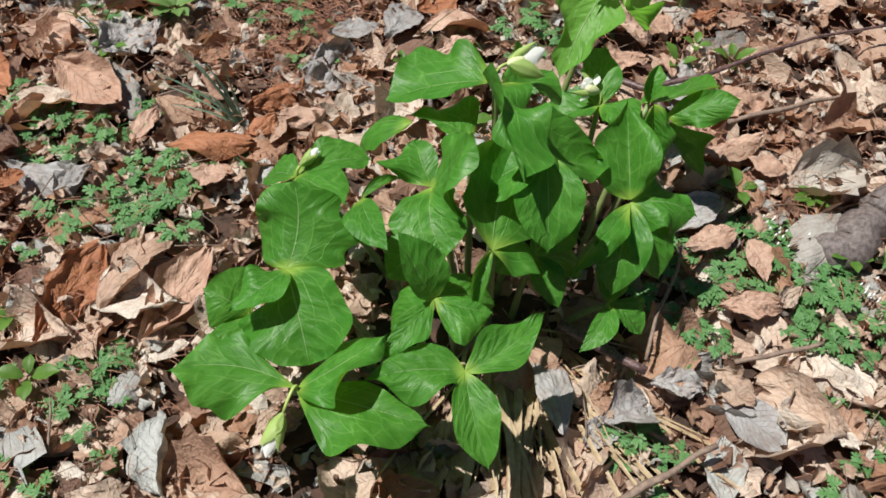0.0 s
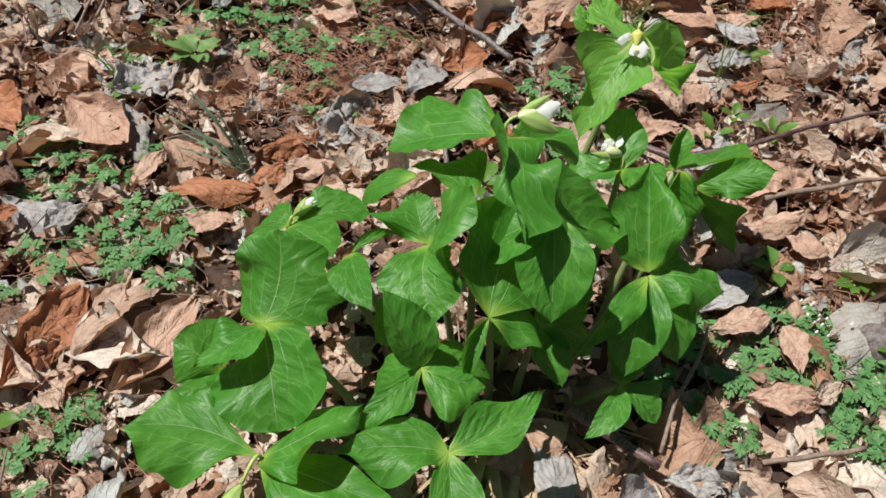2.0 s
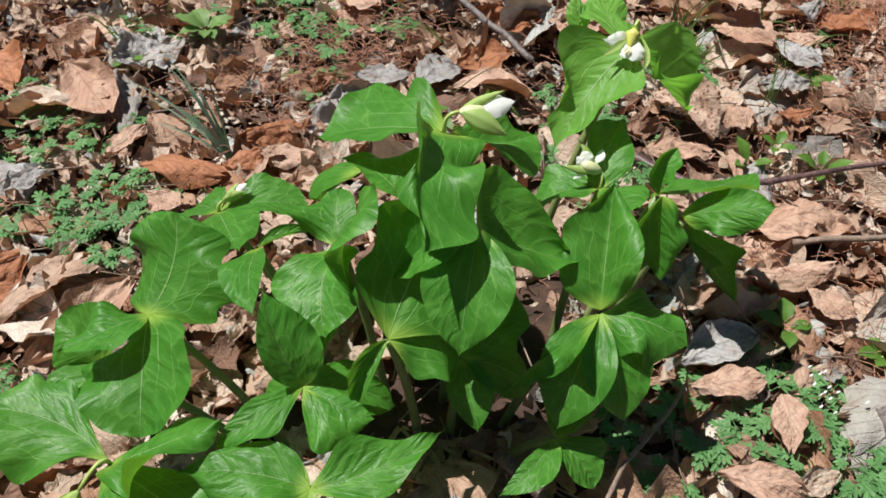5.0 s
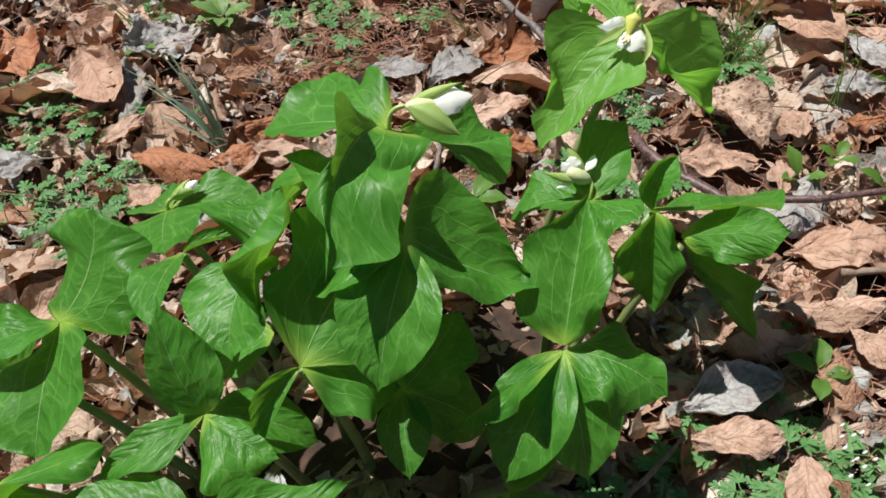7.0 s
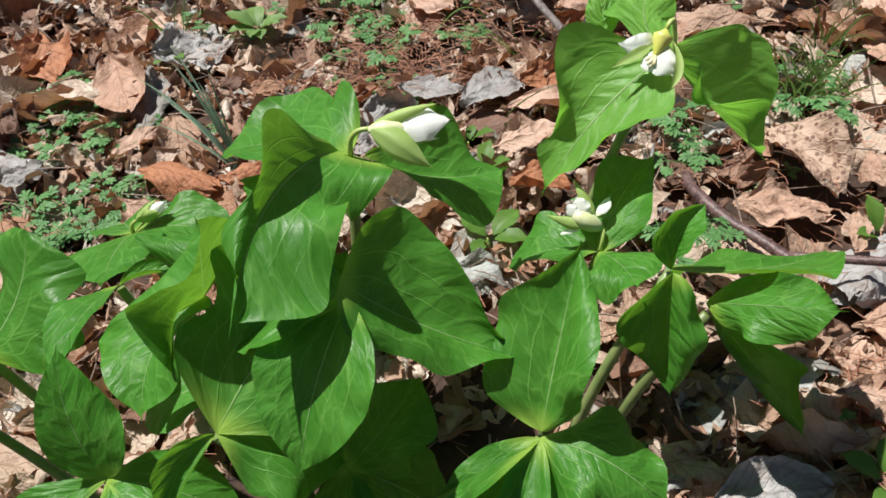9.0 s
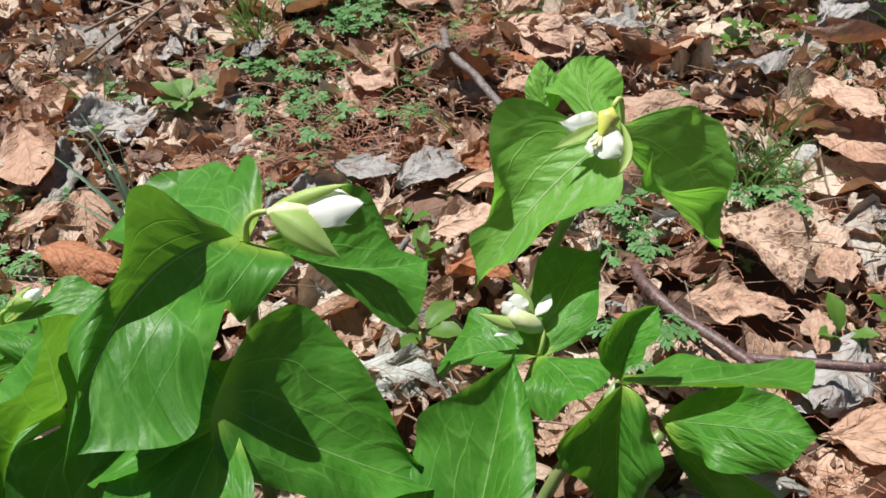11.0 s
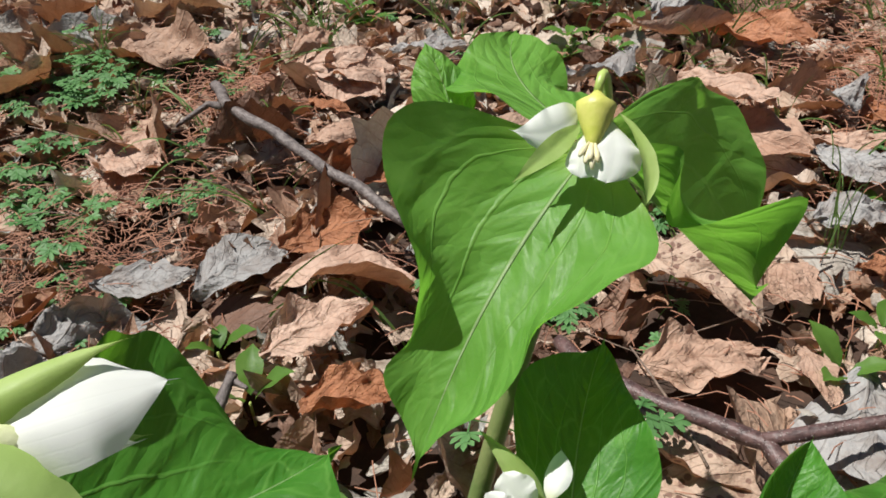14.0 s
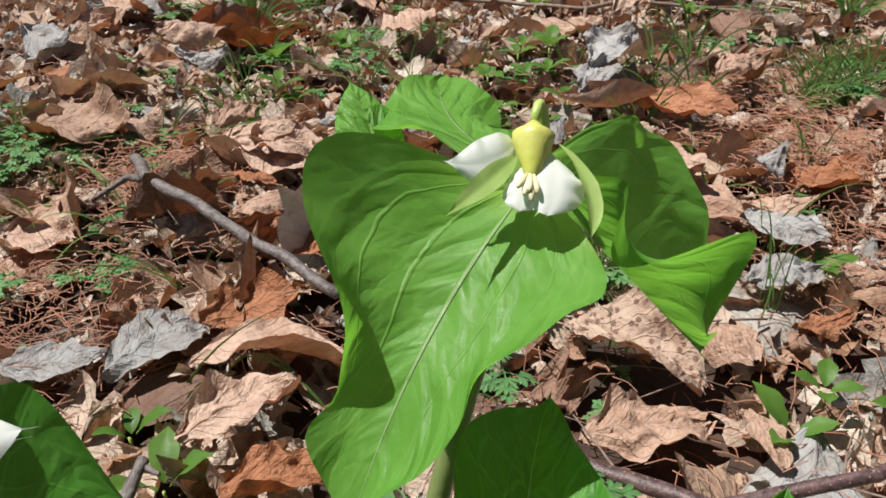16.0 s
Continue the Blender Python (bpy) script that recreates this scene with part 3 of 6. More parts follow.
p = trillium((0.233, 0.682, 0.133), (0.220, 0.690, 0.000))
green_leaf(p, (0.261, 0.743, 0.183), 0.022, 23, 0.037, -7, arch=0.06, sway=0.07, peak=0.48, back=-0.05, dl=1, dr=-4, full=0.65, rim_l=(0.03, 0.24, 0.05, 0.13), rim_r=(-0.13, 0.16, 0.07, -0.07))
green_leaf(p, (0.265, 0.625, 0.105), 0.022, 12, 0.022, 12, arch=0.1)
green_leaf(p, (0.180, 0.680, 0.110), 0.030, 12, 0.030, 12)
green_leaf(p, (0.300, 0.700, 0.085), 0.035, 8, 0.035, 8, arch=0.12)

p = trillium((0.345, 0.743, 0.167), (0.270, 0.720, 0.000))
green_leaf(p, (0.331, 0.832, 0.256), 0.049, 32, 0.045, 33, hub=(0.345, 0.745, 0.171), up=(-0.28, -0.37, 1.17), arch=0.01, sway=0.00, peak=0.43, back=0.06, dl=1, dr=-18, full=1.18, edge_l=(0.18, 0.04, -0.06, -0.02, 0.11, -0.30, -0.10), edge_r=(-0.09, -0.07, -0.05, -0.00, -0.04, -0.15, -0.06), curl_l=(-0.27, 0.15, -0.07, -0.25, -0.09, 0.19, 0.11), curl_r=(-0.05, -0.33, -0.00, 0.00, -0.06, -0.14, -0.02), puff_l=0.16, puff_r=0.52, nu=46, nv=25, wave=0.02)
green_leaf(p, (0.268, 0.646, 0.116), 0.053, 36, 0.006, -35, hub=(0.345, 0.738, 0.167), up=(-0.40, 0.06, 1.08), arch=-0.09, sway=0.12, peak=0.41, back=-0.10, dl=14, dr=-4, full=1.20, edge_l=(-0.02, 0.53, -0.17, -0.05, -0.18, -0.30, 0.44), edge_r=(-0.23, -0.17, 0.19, -0.29, -0.40, 0.08, -0.02), curl_l=(0.04, 0.09, -0.25, -0.15, -0.12, 0.04, -0.03), curl_r=(-0.13, 0.04, -0.25, 0.16, 0.11, -0.03, -0.13), puff_l=0.37, puff_r=0.08, nu=46, nv=25, wave=0.02)
green_leaf(p, (0.430, 0.742, 0.149), 0.039, -13, 0.040, -29, arch=0.14, sway=-0.03, peak=0.44, back=-0.06, dl=7, dr=5, full=0.87, rim_l=(0.06, -0.26, -0.01, -0.04), rim_r=(-0.27, -0.11, 0.07, -0.02))
green_leaf(p, (0.390, 0.680, 0.095), 0.035, 12, 0.035, 12, arch=0.1)
green_leaf(p, (0.330, 0.655, 0.090), 0.035, 12, 0.035, 12, arch=0.1)

p = trillium((0.332, 0.664, 0.069), (0.280, 0.680, 0.000), 'small young trillium low on the ground')
green_leaf(p, (0.292, 0.597, 0.054), 0.024, 16, 0.009, 15, arch=0.10, sway=-0.07, peak=0.44, back=0.02, dl=-0, dr=0, full=0.97, rim_l=(0.00, 0.02, 0.00, 0.02), rim_r=(-0.04, 0.04, -0.04, 0.02))
green_leaf(p, (0.377, 0.638, 0.040), 0.028, 17, 0.021, 20, arch=0.11, sway=-0.04, peak=0.46, back=-0.07, dl=3, dr=-3, full=0.74, rim_l=(-0.09, -0.06, -0.06, 0.02), rim_r=(0.01, -0.09, 0.00, 0.03))
green_leaf(p, (0.339, 0.735, 0.061), 0.025, 29, 0.027, 27, arch=0.15, sway=0.02, peak=0.44, back=0.04, dl=-3, dr=0, full=0.86, rim_l=(0.02, -0.08, -0.01, -0.00), rim_r=(0.13, 0.06, 0.04, 0.01))

p = plant_I = trillium((0.317, 0.900, 0.177), (0.300, 0.830, 0.000), 'small trillium with a white bud')
green_leaf(p, (0.250, 0.877, 0.146), 0.030, 28, 0.034, 12, arch=0.12, sway=0.04, peak=0.45, back=-0.04, dl=3, dr=2, full=0.89, rim_l=(-0.13, 0.09, 0.01, -0.00), rim_r=(-0.06, 0.01, -0.03, 0.11))
green_leaf(p, (0.363, 0.856, 0.200), 0.029, -3, 0.030, -19, arch=0.03, sway=-0.05, peak=0.47, back=-0.09, dl=12, dr=-1, full=0.93, rim_l=(-0.08, -0.03, -0.02, 0.01), rim_r=(-0.35, -0.03, -0.12, 0.05))
green_leaf(p, (0.326, 0.986, 0.211), 0.026, 16, 0.027, 12, arch=0.07, sway=-0.04, peak=0.42, back=0.08, dl=4, dr=14, full=1.10, rim_l=(0.36, 0.09, 0.14, 0.11), rim_r=(-0.10, 0.11, -0.10, -0.04))

p = trillium((0.375, 0.883, 0.200), (0.320, 0.810, 0.000))
green_leaf(p, (0.385, 0.917, 0.238), 0.021, 69, 0.017, 28, arch=0.11, sway=-0.08, peak=0.45, back=-0.03, dl=0, dr=-21, full=0.96, rim_l=(0.00, -0.00, -0.01, -0.00), rim_r=(-0.01, -0.02, -0.01, 0.01), edge_l=(0.00, 0.06, 0.09, -0.09, -0.05, -0.10, 0.01), edge_r=(0.02, -0.50, 0.03, -0.14, 0.21, 0.01, -0.00), curl_l=(-0.01, 0.13, 0.01, -0.03, -0.03, -0.06, 0.01), curl_r=(-0.00, 0.05, 0.02, 0.03, -0.07, -0.00, 0.00), nu=46, nv=25)
green_leaf(p, (0.400, 0.837, 0.121), 0.029, 23, 0.031, 32, hub=(0.379, 0.874, 0.207), up=(-0.13, 0.13, 0.97), arch=-0.03, sway=0.03, peak=0.39, back=0.08, dl=4, dr=-16, full=0.98, edge_l=(0.09, -0.19, -0.28, 0.03, -0.05, 0.01, -0.03), edge_r=(-0.21, 0.09, 0.32, 0.13, -0.02, -0.29, -0.12), curl_l=(0.07, 0.08, -0.15, 0.06, -0.13, -0.09, -0.15), curl_r=(0.09, 0.07, 0.08, 0.21, -0.25, -0.07, 0.10), puff_l=0.80, puff_r=-0.37, nu=46, nv=25, wave=0.02)
green_leaf(p, (0.461, 1.006, 0.146), 0.049, -34, 0.052, 36, arch=0.03, sway=0.10, peak=0.43, back=0.03, dl=-9, dr=-4, full=1.03, rim_l=(-0.18, 0.14, -0.02, 0.02), rim_r=(0.02, -0.12, -0.00, 0.00))

p = trillium((0.405, 0.878, 0.177), (0.340, 0.820, 0.000))
green_leaf(p, (0.486, 0.869, 0.228), 0.024, 19, 0.031, -20, hub=(0.402, 0.883, 0.179), up=(0.08, -0.78, 1.90), arch=0.02, sway=-0.00, peak=0.51, back=-0.13, dl=-11, dr=3, full=1.19, edge_l=(0.30, 0.26, 0.29, -0.14, 0.02, 0.15, 0.17), edge_r=(0.59, -0.15, -0.02, -0.32, -0.31, 0.06, -0.13), curl_l=(0.01, -0.13, -0.44, 0.07, -0.18, -0.03, 0.19), curl_r=(-0.26, -0.20, 0.32, -0.26, -0.16, -0.02, 0.10), puff_l=-0.33, puff_r=-0.12, nu=46, nv=25, wave=0.02)
green_leaf(p, (0.493, 0.899, 0.048), 0.032, 80, 0.031, 64, hub=(0.408, 0.878, 0.175), up=(1.68, -0.60, 0.25), arch=-0.08, sway=-0.06, peak=0.51, back=0.22, dl=-14, dr=-18, full=0.95, edge_l=(-0.30, -0.32, -0.12, 0.16, 0.18, -0.29, 0.12), edge_r=(-0.60, 0.08, -0.31, -0.04, -0.54, -0.35, 0.33), curl_l=(0.34, -0.07, -0.29, 0.37, -0.20, 0.14, 0.12), curl_r=(0.10, 0.05, -0.40, 0.18, -0.42, -0.31, -0.09), puff_l=0.13, puff_r=-0.50, nu=46, nv=25, wave=0.02)

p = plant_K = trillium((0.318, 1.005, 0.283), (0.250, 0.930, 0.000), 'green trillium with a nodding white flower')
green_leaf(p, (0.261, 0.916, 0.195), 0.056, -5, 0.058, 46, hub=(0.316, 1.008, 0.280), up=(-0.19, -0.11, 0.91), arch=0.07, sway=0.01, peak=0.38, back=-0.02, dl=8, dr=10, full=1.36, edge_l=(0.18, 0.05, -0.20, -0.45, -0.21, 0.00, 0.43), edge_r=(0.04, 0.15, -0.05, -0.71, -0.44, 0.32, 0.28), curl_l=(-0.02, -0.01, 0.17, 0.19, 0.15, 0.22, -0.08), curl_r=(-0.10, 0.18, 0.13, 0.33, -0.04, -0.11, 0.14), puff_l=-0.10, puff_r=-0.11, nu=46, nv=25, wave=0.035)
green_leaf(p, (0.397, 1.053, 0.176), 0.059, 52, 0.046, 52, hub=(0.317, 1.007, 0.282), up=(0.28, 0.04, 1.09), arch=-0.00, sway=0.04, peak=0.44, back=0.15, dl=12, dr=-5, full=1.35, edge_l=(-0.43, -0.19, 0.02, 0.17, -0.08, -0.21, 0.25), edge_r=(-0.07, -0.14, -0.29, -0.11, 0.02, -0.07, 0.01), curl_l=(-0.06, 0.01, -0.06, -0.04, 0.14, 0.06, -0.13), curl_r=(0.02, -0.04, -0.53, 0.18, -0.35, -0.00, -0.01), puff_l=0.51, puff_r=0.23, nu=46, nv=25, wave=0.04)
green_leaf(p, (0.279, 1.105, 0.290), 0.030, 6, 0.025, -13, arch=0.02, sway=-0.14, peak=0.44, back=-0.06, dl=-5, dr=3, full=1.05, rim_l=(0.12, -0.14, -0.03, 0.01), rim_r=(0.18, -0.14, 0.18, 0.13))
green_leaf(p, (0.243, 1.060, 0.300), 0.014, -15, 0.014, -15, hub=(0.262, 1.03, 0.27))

p = trillium((0.150, 0.765, 0.235), (0.160, 0.740, 0.000))
green_leaf(p, (0.077, 0.794, 0.242), 0.019, 21, 0.047, -1, arch=0.07, sway=0.08, peak=0.41, back=0.17, dl=0, dr=-13, full=1.12, rim_l=(0.13, 0.05, -0.03, -0.03), rim_r=(-0.14, -0.14, -0.04, -0.08))
green_leaf(p, (0.008, 0.872, 0.085), 0.040, -25, 0.036, -30, arch=0.2, hub=(0.078, 0.835, 0.19))

# ---- flowers ----
def flower(p, hub, neck, bend_to, seed=0):
    """The flower stalk, which carries petals and sepals as its parts."""
    foot = p.matrix_world.translation
    pts = bend(Vector(hub) - foot, Vector(bend_to) - foot, Vector(neck) - foot, 10)
    v, f = tube(pts, [0.0020 - 0.0003 * i / 9 for i in range(10)], 8)
    return part("flower", mesh_of("flower", v, f, M_PEDICEL), p, "white flower on a pale green stalk")


def floral(fl, name, material, base, tip, half, label="", **kw):
    foot = fl.parent.matrix_world.translation
    opts = dict(arch=0.08, camber=0.1, wave=0.05, blunt=0.7, peak=0.5, full=0.8, nu=18, nv=11)
    opts.update(kw)
    al, ar = opts.pop("al", 25), opts.pop("ar", 25)
    me = blade(name, material, Vector(base) - foot, Vector(tip) - foot, half, al, half, ar, seed=int(tip[0] * 1e4), **opts)
    return part(name, me, fl, label)


def knob(fl, name, material, a, b, radii, sides=10, label=""):
    foot = fl.parent.matrix_world.translation
    pts = bend(Vector(a) - foot, (Vector(a) + Vector(b)) / 2 - foot, Vector(b) - foot, len(radii))
    v, f = tube(pts, radii, sides, 0.04)
    return part(name, mesh_of(name, v, f, material), fl, label)


# half-open flower above the tall plant
fl = flower(plant_H, (0.174, 0.813, 0.284), (0.187, 0.823, 0.302), (0.172, 0.815, 0.304))
floral(fl, "petal", M_PETAL, (0.190, 0.827, 0.301), (0.2310, 0.8535, 0.3016), 0.0138, "white petal still furled", up=(-0.3, -0.6, 0.8), al=-22, ar=-22, peak=0.55, full=1.05, wave=0.08)
floral(fl, "petal", M_PETAL, (0.190, 0.829, 0.300), (0.226, 0.857, 0.296), 0.0110, "white petal still furled", up=(0.1, 0.75, -0.3), al=-30, ar=-30, full=1.05)
floral(fl, "petal", M_PETAL, (0.190, 0.827, 0.298), (0.224, 0.846, 0.290), 0.0100, "white petal still furled", up=(0.2, -0.3, -0.8), al=-30, ar=-30, full=1.05)
floral(fl, "sepal", M_SEPAL, (0.187, 0.8210, 0.3035), (0.2335, 0.8239, 0.284), 0.0132, "yellow-green pointed sepal", up=(-0.05, -0.85, 0.5), al=-38, ar=-38, peak=0.38, full=1.15, camber=0.25, arch=0.12)
floral(fl, "sepal", M_SEPAL, (0.186, 0.825, 0.304), (0.2214, 0.8565, 0.3099), 0.0066, "yellow-green pointed sepal", up=(-0.2, -0.35, 1.0), al=-40, ar=-40, peak=0.34, full=1.3)
floral(fl, "sepal", M_SEPAL, (0.187, 0.826, 0.299), (0.220, 0.853, 0.283), 0.0090, "yellow-green pointed sepal", up=(0.1, 0.6, -0.7), al=-30, ar=-30, peak=0.36, full=1.2)
knob(fl, "ovary", M_CALYX, (0.1855, 0.8215, 0.3022), (0.2090, 0.8365, 0.2985), [0.0018, 0.0046, 0.0062, 0.0066, 0.0060, 0.0044, 0.0015], 14, "pale green flower base")

# open nodding flower of the far plant: a yellow cup with petals and sepals hanging from its rim
fl = flower(plant_K, (0.322, 1.012, 0.272), (0.3162, 1.0073, 0.3020), (0.319, 1.022, 0.319))
TOWARD = (0.1, -0.8, 0.55)
floral(fl, "petal", M_PETAL, (0.3101, 1.0000, 0.2975), (0.2868, 0.9870, 0.2968), 0.0086, "white petal bent back", up=TOWARD, al=-14, ar=-8, peak=0.38, full=1.35, blunt=0.4, sway=-0.17, arch=0.06, wave=0.07, nu=26, nv=15)
floral(fl, "petal", M_PETAL, (0.3205, 1.0005, 0.2950), (0.3203, 0.9785, 0.2812), 0.0112, "white drooping petal with notched end", up=TOWARD, al=-24, ar=-20, peak=0.58, full=0.5, wave=0.14, waves=2.2, sway=-0.10, nu=26, nv=15)
floral(fl, "petal", M_PETAL, (0.3140, 0.9970, 0.2920), (0.3122, 0.9808, 0.2815), 0.0064, "white drooping petal", up=TOWARD, al=-16, ar=-20, peak=0.66, full=0.45, wave=0.12, nu=22, nv=13)
floral(fl, "sepal", M_SEPAL, (0.3112, 0.9965, 0.2948), (0.2888, 0.9687, 0.2850), 0.0040, "yellow-green pointed sepal", up=TOWARD, al=14, ar=14, peak=0.34, full=1.4, arch=-0.04)
floral(fl, "sepal", M_SEPAL, (0.3238, 1.0015, 0.2975), (0.3335, 0.9713, 0.2762), 0.0036, "yellow-green pointed sepal", up=(0.5, -0.7, 0.5), peak=0.62, full=1.0, sway=-0.13, arch=0.05)
floral(fl, "sepal", M_SEPAL, (0.3160, 0.9995, 0.2950), (0.3158, 1.0110, 0.3030), 0.0070, "yellow-green pointed sepal", up=(0.0, -0.8, 0.6), al=-30, ar=-30, peak=0.34, full=2.4)
knob(fl, "cup", M_OVARY, (0.3161, 1.0074, 0.3024), (0.3157, 0.9890, 0.2893), [0.0012, 0.0034, 0.0070, 0.0066, 0.0056, 0.0046, 0.0036, 0.0025, 0.0012], 16, "yellow-green cup of the open flower")
for k, (dx, dy, dz) in enumerate(((-0.0042, -0.0075, -0.0014), (-0.0022, -0.0088, -0.0034), (0.0001, -0.0096, -0.0050), (0.0020, -0.0078, -0.0032), (-0.0006, -0.0080, -0.0024))):
    tip = Vector((0.3157 + dx, 0.9900 + dy, 0.2915 + dz))
    knob(fl, "stamen", M_STAMEN, (0.3157 + dx * 0.3, 0.9900, 0.2915), tip, [0.0005, 0.0006, 0.0011, 0.0012, 0.0006], 6, "cream stamen")

# small bud flowers
def bud(p, hub, base, tip, size):
    b, t = Vector(base), Vector(tip)
    d = (t - b).normalized()
    sd = d.orthogonal().normalized()
    fl = flower(p, hub, base, Vector(hub) + Vector((0, 0, (b - Vector(hub)).length * 0.8)))
    for k in range(3):
        q = Matrix.Rotation(radians(120 * k + 20), 3, d) @ sd
        floral(fl, "sepal", M_SEPAL, b + q * 0.001, t - d * size * 0.1 + q * size * 0.28, size * 0.3, "yellow-green pointed sepal", up=tuple(q), al=-30, ar=-30, peak=0.4)
    for k in range(3):
        q = Matrix.Rotation(radians(120 * k + 80), 3, d) @ sd
        floral(fl, "petal", M_PETAL, b + q * 0.001 + d * 0.002, t + d * size * 0.15 + q * size * 0.12, size * 0.28, "white petal still furled", up=tuple(q), al=-30, ar=-30)
    return fl


fl = flower(plant_I, (0.317, 0.900, 0.177), (0.315, 0.909, 0.1915), (0.319, 0.904, 0.190))
knob(fl, "ovary", M_CALYX, (0.3155, 0.9092, 0.1912), (0.2945, 0.9020, 0.2030), [0.0018, 0.0046, 0.0062, 0.0068, 0.0066, 0.0054, 0.0030], 14, "pale yellow-green bud base")
floral(fl, "sepal", M_SEPAL, (0.3035, 0.8990, 0.1965), (0.2726, 0.8948, 0.2017), 0.0050, "yellow-green pointed sepal", up=(0.0, -0.75, 0.65), al=-30, ar=-30, peak=0.25, full=1.7)
floral(fl, "sepal", M_SEPAL, (0.3080, 0.9105, 0.1985), (0.2826, 0.9237, 0.2188), 0.0048, "yellow-green pointed sepal", up=(0.5, -0.5, 0.6), al=-25, ar=-25, peak=0.30, full=1.4)
floral(fl, "petal", M_PETAL, (0.3040, 0.9040, 0.1985), (0.2930, 0.9115, 0.2130), 0.0075, "white petal opening from the bud", up=(0.0, -0.8, 0.5), al=-20, ar=-20, peak=0.55, full=0.6, wave=0.14)
floral(fl, "petal", M_PETAL, (0.3000, 0.9010, 0.1990), (0.2880, 0.9050, 0.2095), 0.0055, "white petal opening from the bud", up=(-0.2, -0.7, 0.6), al=-20, ar=-20, peak=0.5, full=0.7, wave=0.14)
floral(fl, "petal", M_PETAL, (0.3080, 0.9120, 0.1980), (0.3115, 0.9300, 0.2055), 0.0048, "white petal bent outward", up=(-0.3, -0.6, 0.8), al=-10, ar=-15, full=1.0, sway=0.1)
floral(fl, "petal", M_PETAL, (0.3040, 0.9030, 0.1945), (0.2880, 0.8910, 0.1890), 0.0026, "white petal bent outward", up=(-0.2, -0.6, 0.8), al=-15, ar=-15, full=0.9)
bud(plant_G, (-0.06, 0.773, 0.15), (-0.056, 0.778, 0.162), (-0.036, 0.797, 0.173), 0.026)
bud(plant_F, (-0.018, 0.494, 0.13), (-0.028, 0.466, 0.132), (-0.042, 0.428, 0.112), 0.040)


# ---- fallen leaves ----
def dry_shape(seed, lobes=0.0, nu=17, nv=11, length=1.0, width=0.62, cup=0.25, roll=0.2, crumple=0.07, torn=0.0, twist=0.0):
    """A dry crumpled leaf, length 1, lying along x: vertices, faces and surface coordinates."""
    rng = random.Random(seed)
    off = Vector((rng.uniform(0, 50), rng.uniform(0, 50), rng.uniform(0, 50)))
    peak, blunt = rng.uniform(0.2, 0.6), rng.uniform(0.55, 0.95)
    folds = [(rng.uniform(0, 6.28), rng.uniform(0.25, 0.75), rng.uniform(-1, 1) * crumple * 1.9) for _ in range(4)]
    sign, curl = rng.choice((-1, 1)), rng.choice((-0.5, 0.3, 0.6))
    teeth, tooth = rng.choice((0.0, 0.05, 0.10)), rng.uniform(24, 34)
    verts, uvs = [], []
    for i in range(nu):
        u = i / (nu - 1)
        w0 = (0.04 + math.sin(math.pi * min(0.985, max(0.02, u)) ** (0.6 + peak)) ** blunt) * width / 2
        bx, bz = length * u, sign * roll * length * (4 * u * (1 - u)) + cup * 0.3 * length * (u - 0.5) * math.sin(3.1 * u + seed)
        for j in range(nv):
            v = -1 + 2 * j / (nv - 1)
            ragged = 1 + lobes * math.sin(u * 21 + seed + (2 if v > 0 else 0)) + torn * noise.noise(off + Vector((u * 6, 4.0 if v > 0 else 0.0, 0)))
            w = w0 * (ragged + teeth * math.sin(u * tooth + (1 if v > 0 else 0)))
            a = cup * 2.6 * v + twist * (u - 0.5)
            z = bz + w * (1 - math.cos(a * 1.1)) * (1 if cup > 0 else -1)
            y = w * (math.sin(a) / (cup * 2.6) if abs(cup) > 0.05 else v)
            x = bx + (0.06 * abs(v) + torn * 0.12 * noise.noise(off + Vector((0, v * 3, u * 5)))) * length
            q = off + Vector((u * 2.6, v * 1.3, 0))
            z += crumple * length * (noise.noise(q) + 0.5 * noise.noise(q * 2.7))
            for ang, at, amp in folds:
                z += amp * abs((u - 0.5) * math.cos(ang) + (v * 0.35) * math.sin(ang) - (at - 0.5) * 0.6)
            z += crumple * length * (0.9 * abs(noise.noise(q * 2.1 + Vector((0, 5, 3)))) + 0.55 * abs(noise.noise(q * 4.7 + Vector((3, 0, 8)))) - 0.3)
            z += curl * w * abs(v) ** 3 * (0.6 + 1.6 * noise.noise(off + Vector((u * 2.2, 7.0 if v > 0 else 2.0, 4))))
            y += crumple * 0.5 * noise.noise(q * 2.2 + Vector((9, 0, 0)))
            verts.append((x - length / 2, y, z))
            uvs.append((u, 0.5 + v / 2))
    return verts, grid_faces(nu, nv), uvs


SHAPES = []
for k in range(44):
    r = random.Random(100 + k)
    SHAPES.append(dry_shape(100 + k, lobes=0.0 if k % 4 else 0.14, width=r.uniform(0.45, 0.9), cup=r.choice([-1, 1]) * r.uniform(0.08, 0.5), roll=r.uniform(0.0, 0.2), crumple=r.uniform(0.06, 0.14), torn=r.choice([0.2, 0.4, 0.7, 0.9]), twist=r.uniform(-0.9, 0.9)))


rng = random.Random(7)
placed_meshes = {}
BARE = [(0.24, 0.70, 0.17, 0.12, 0.75), (0.62, 1.42, 0.10, 0.09, 0.35), (0.70, 1.66, 0.13, 0.10, 0.4), (-0.13, 1.36, 0.12, 0.08, 0.5), (-0.22, 1.24, 0.10, 0.06, 0.5), (0.34, 1.25, 0.07, 0.04, 0.5), (0.12, 1.08, 0.06, 0.04, 0.25), (0.40, 1.265, 0.09, 0.05, 0.92), (0.40, 1.19, 0.08, 0.045, 0.92), (0.385, 1.11, 0.06, 0.05, 0.92), (0.50, 1.13, 0.05, 0.07, 0.85)]


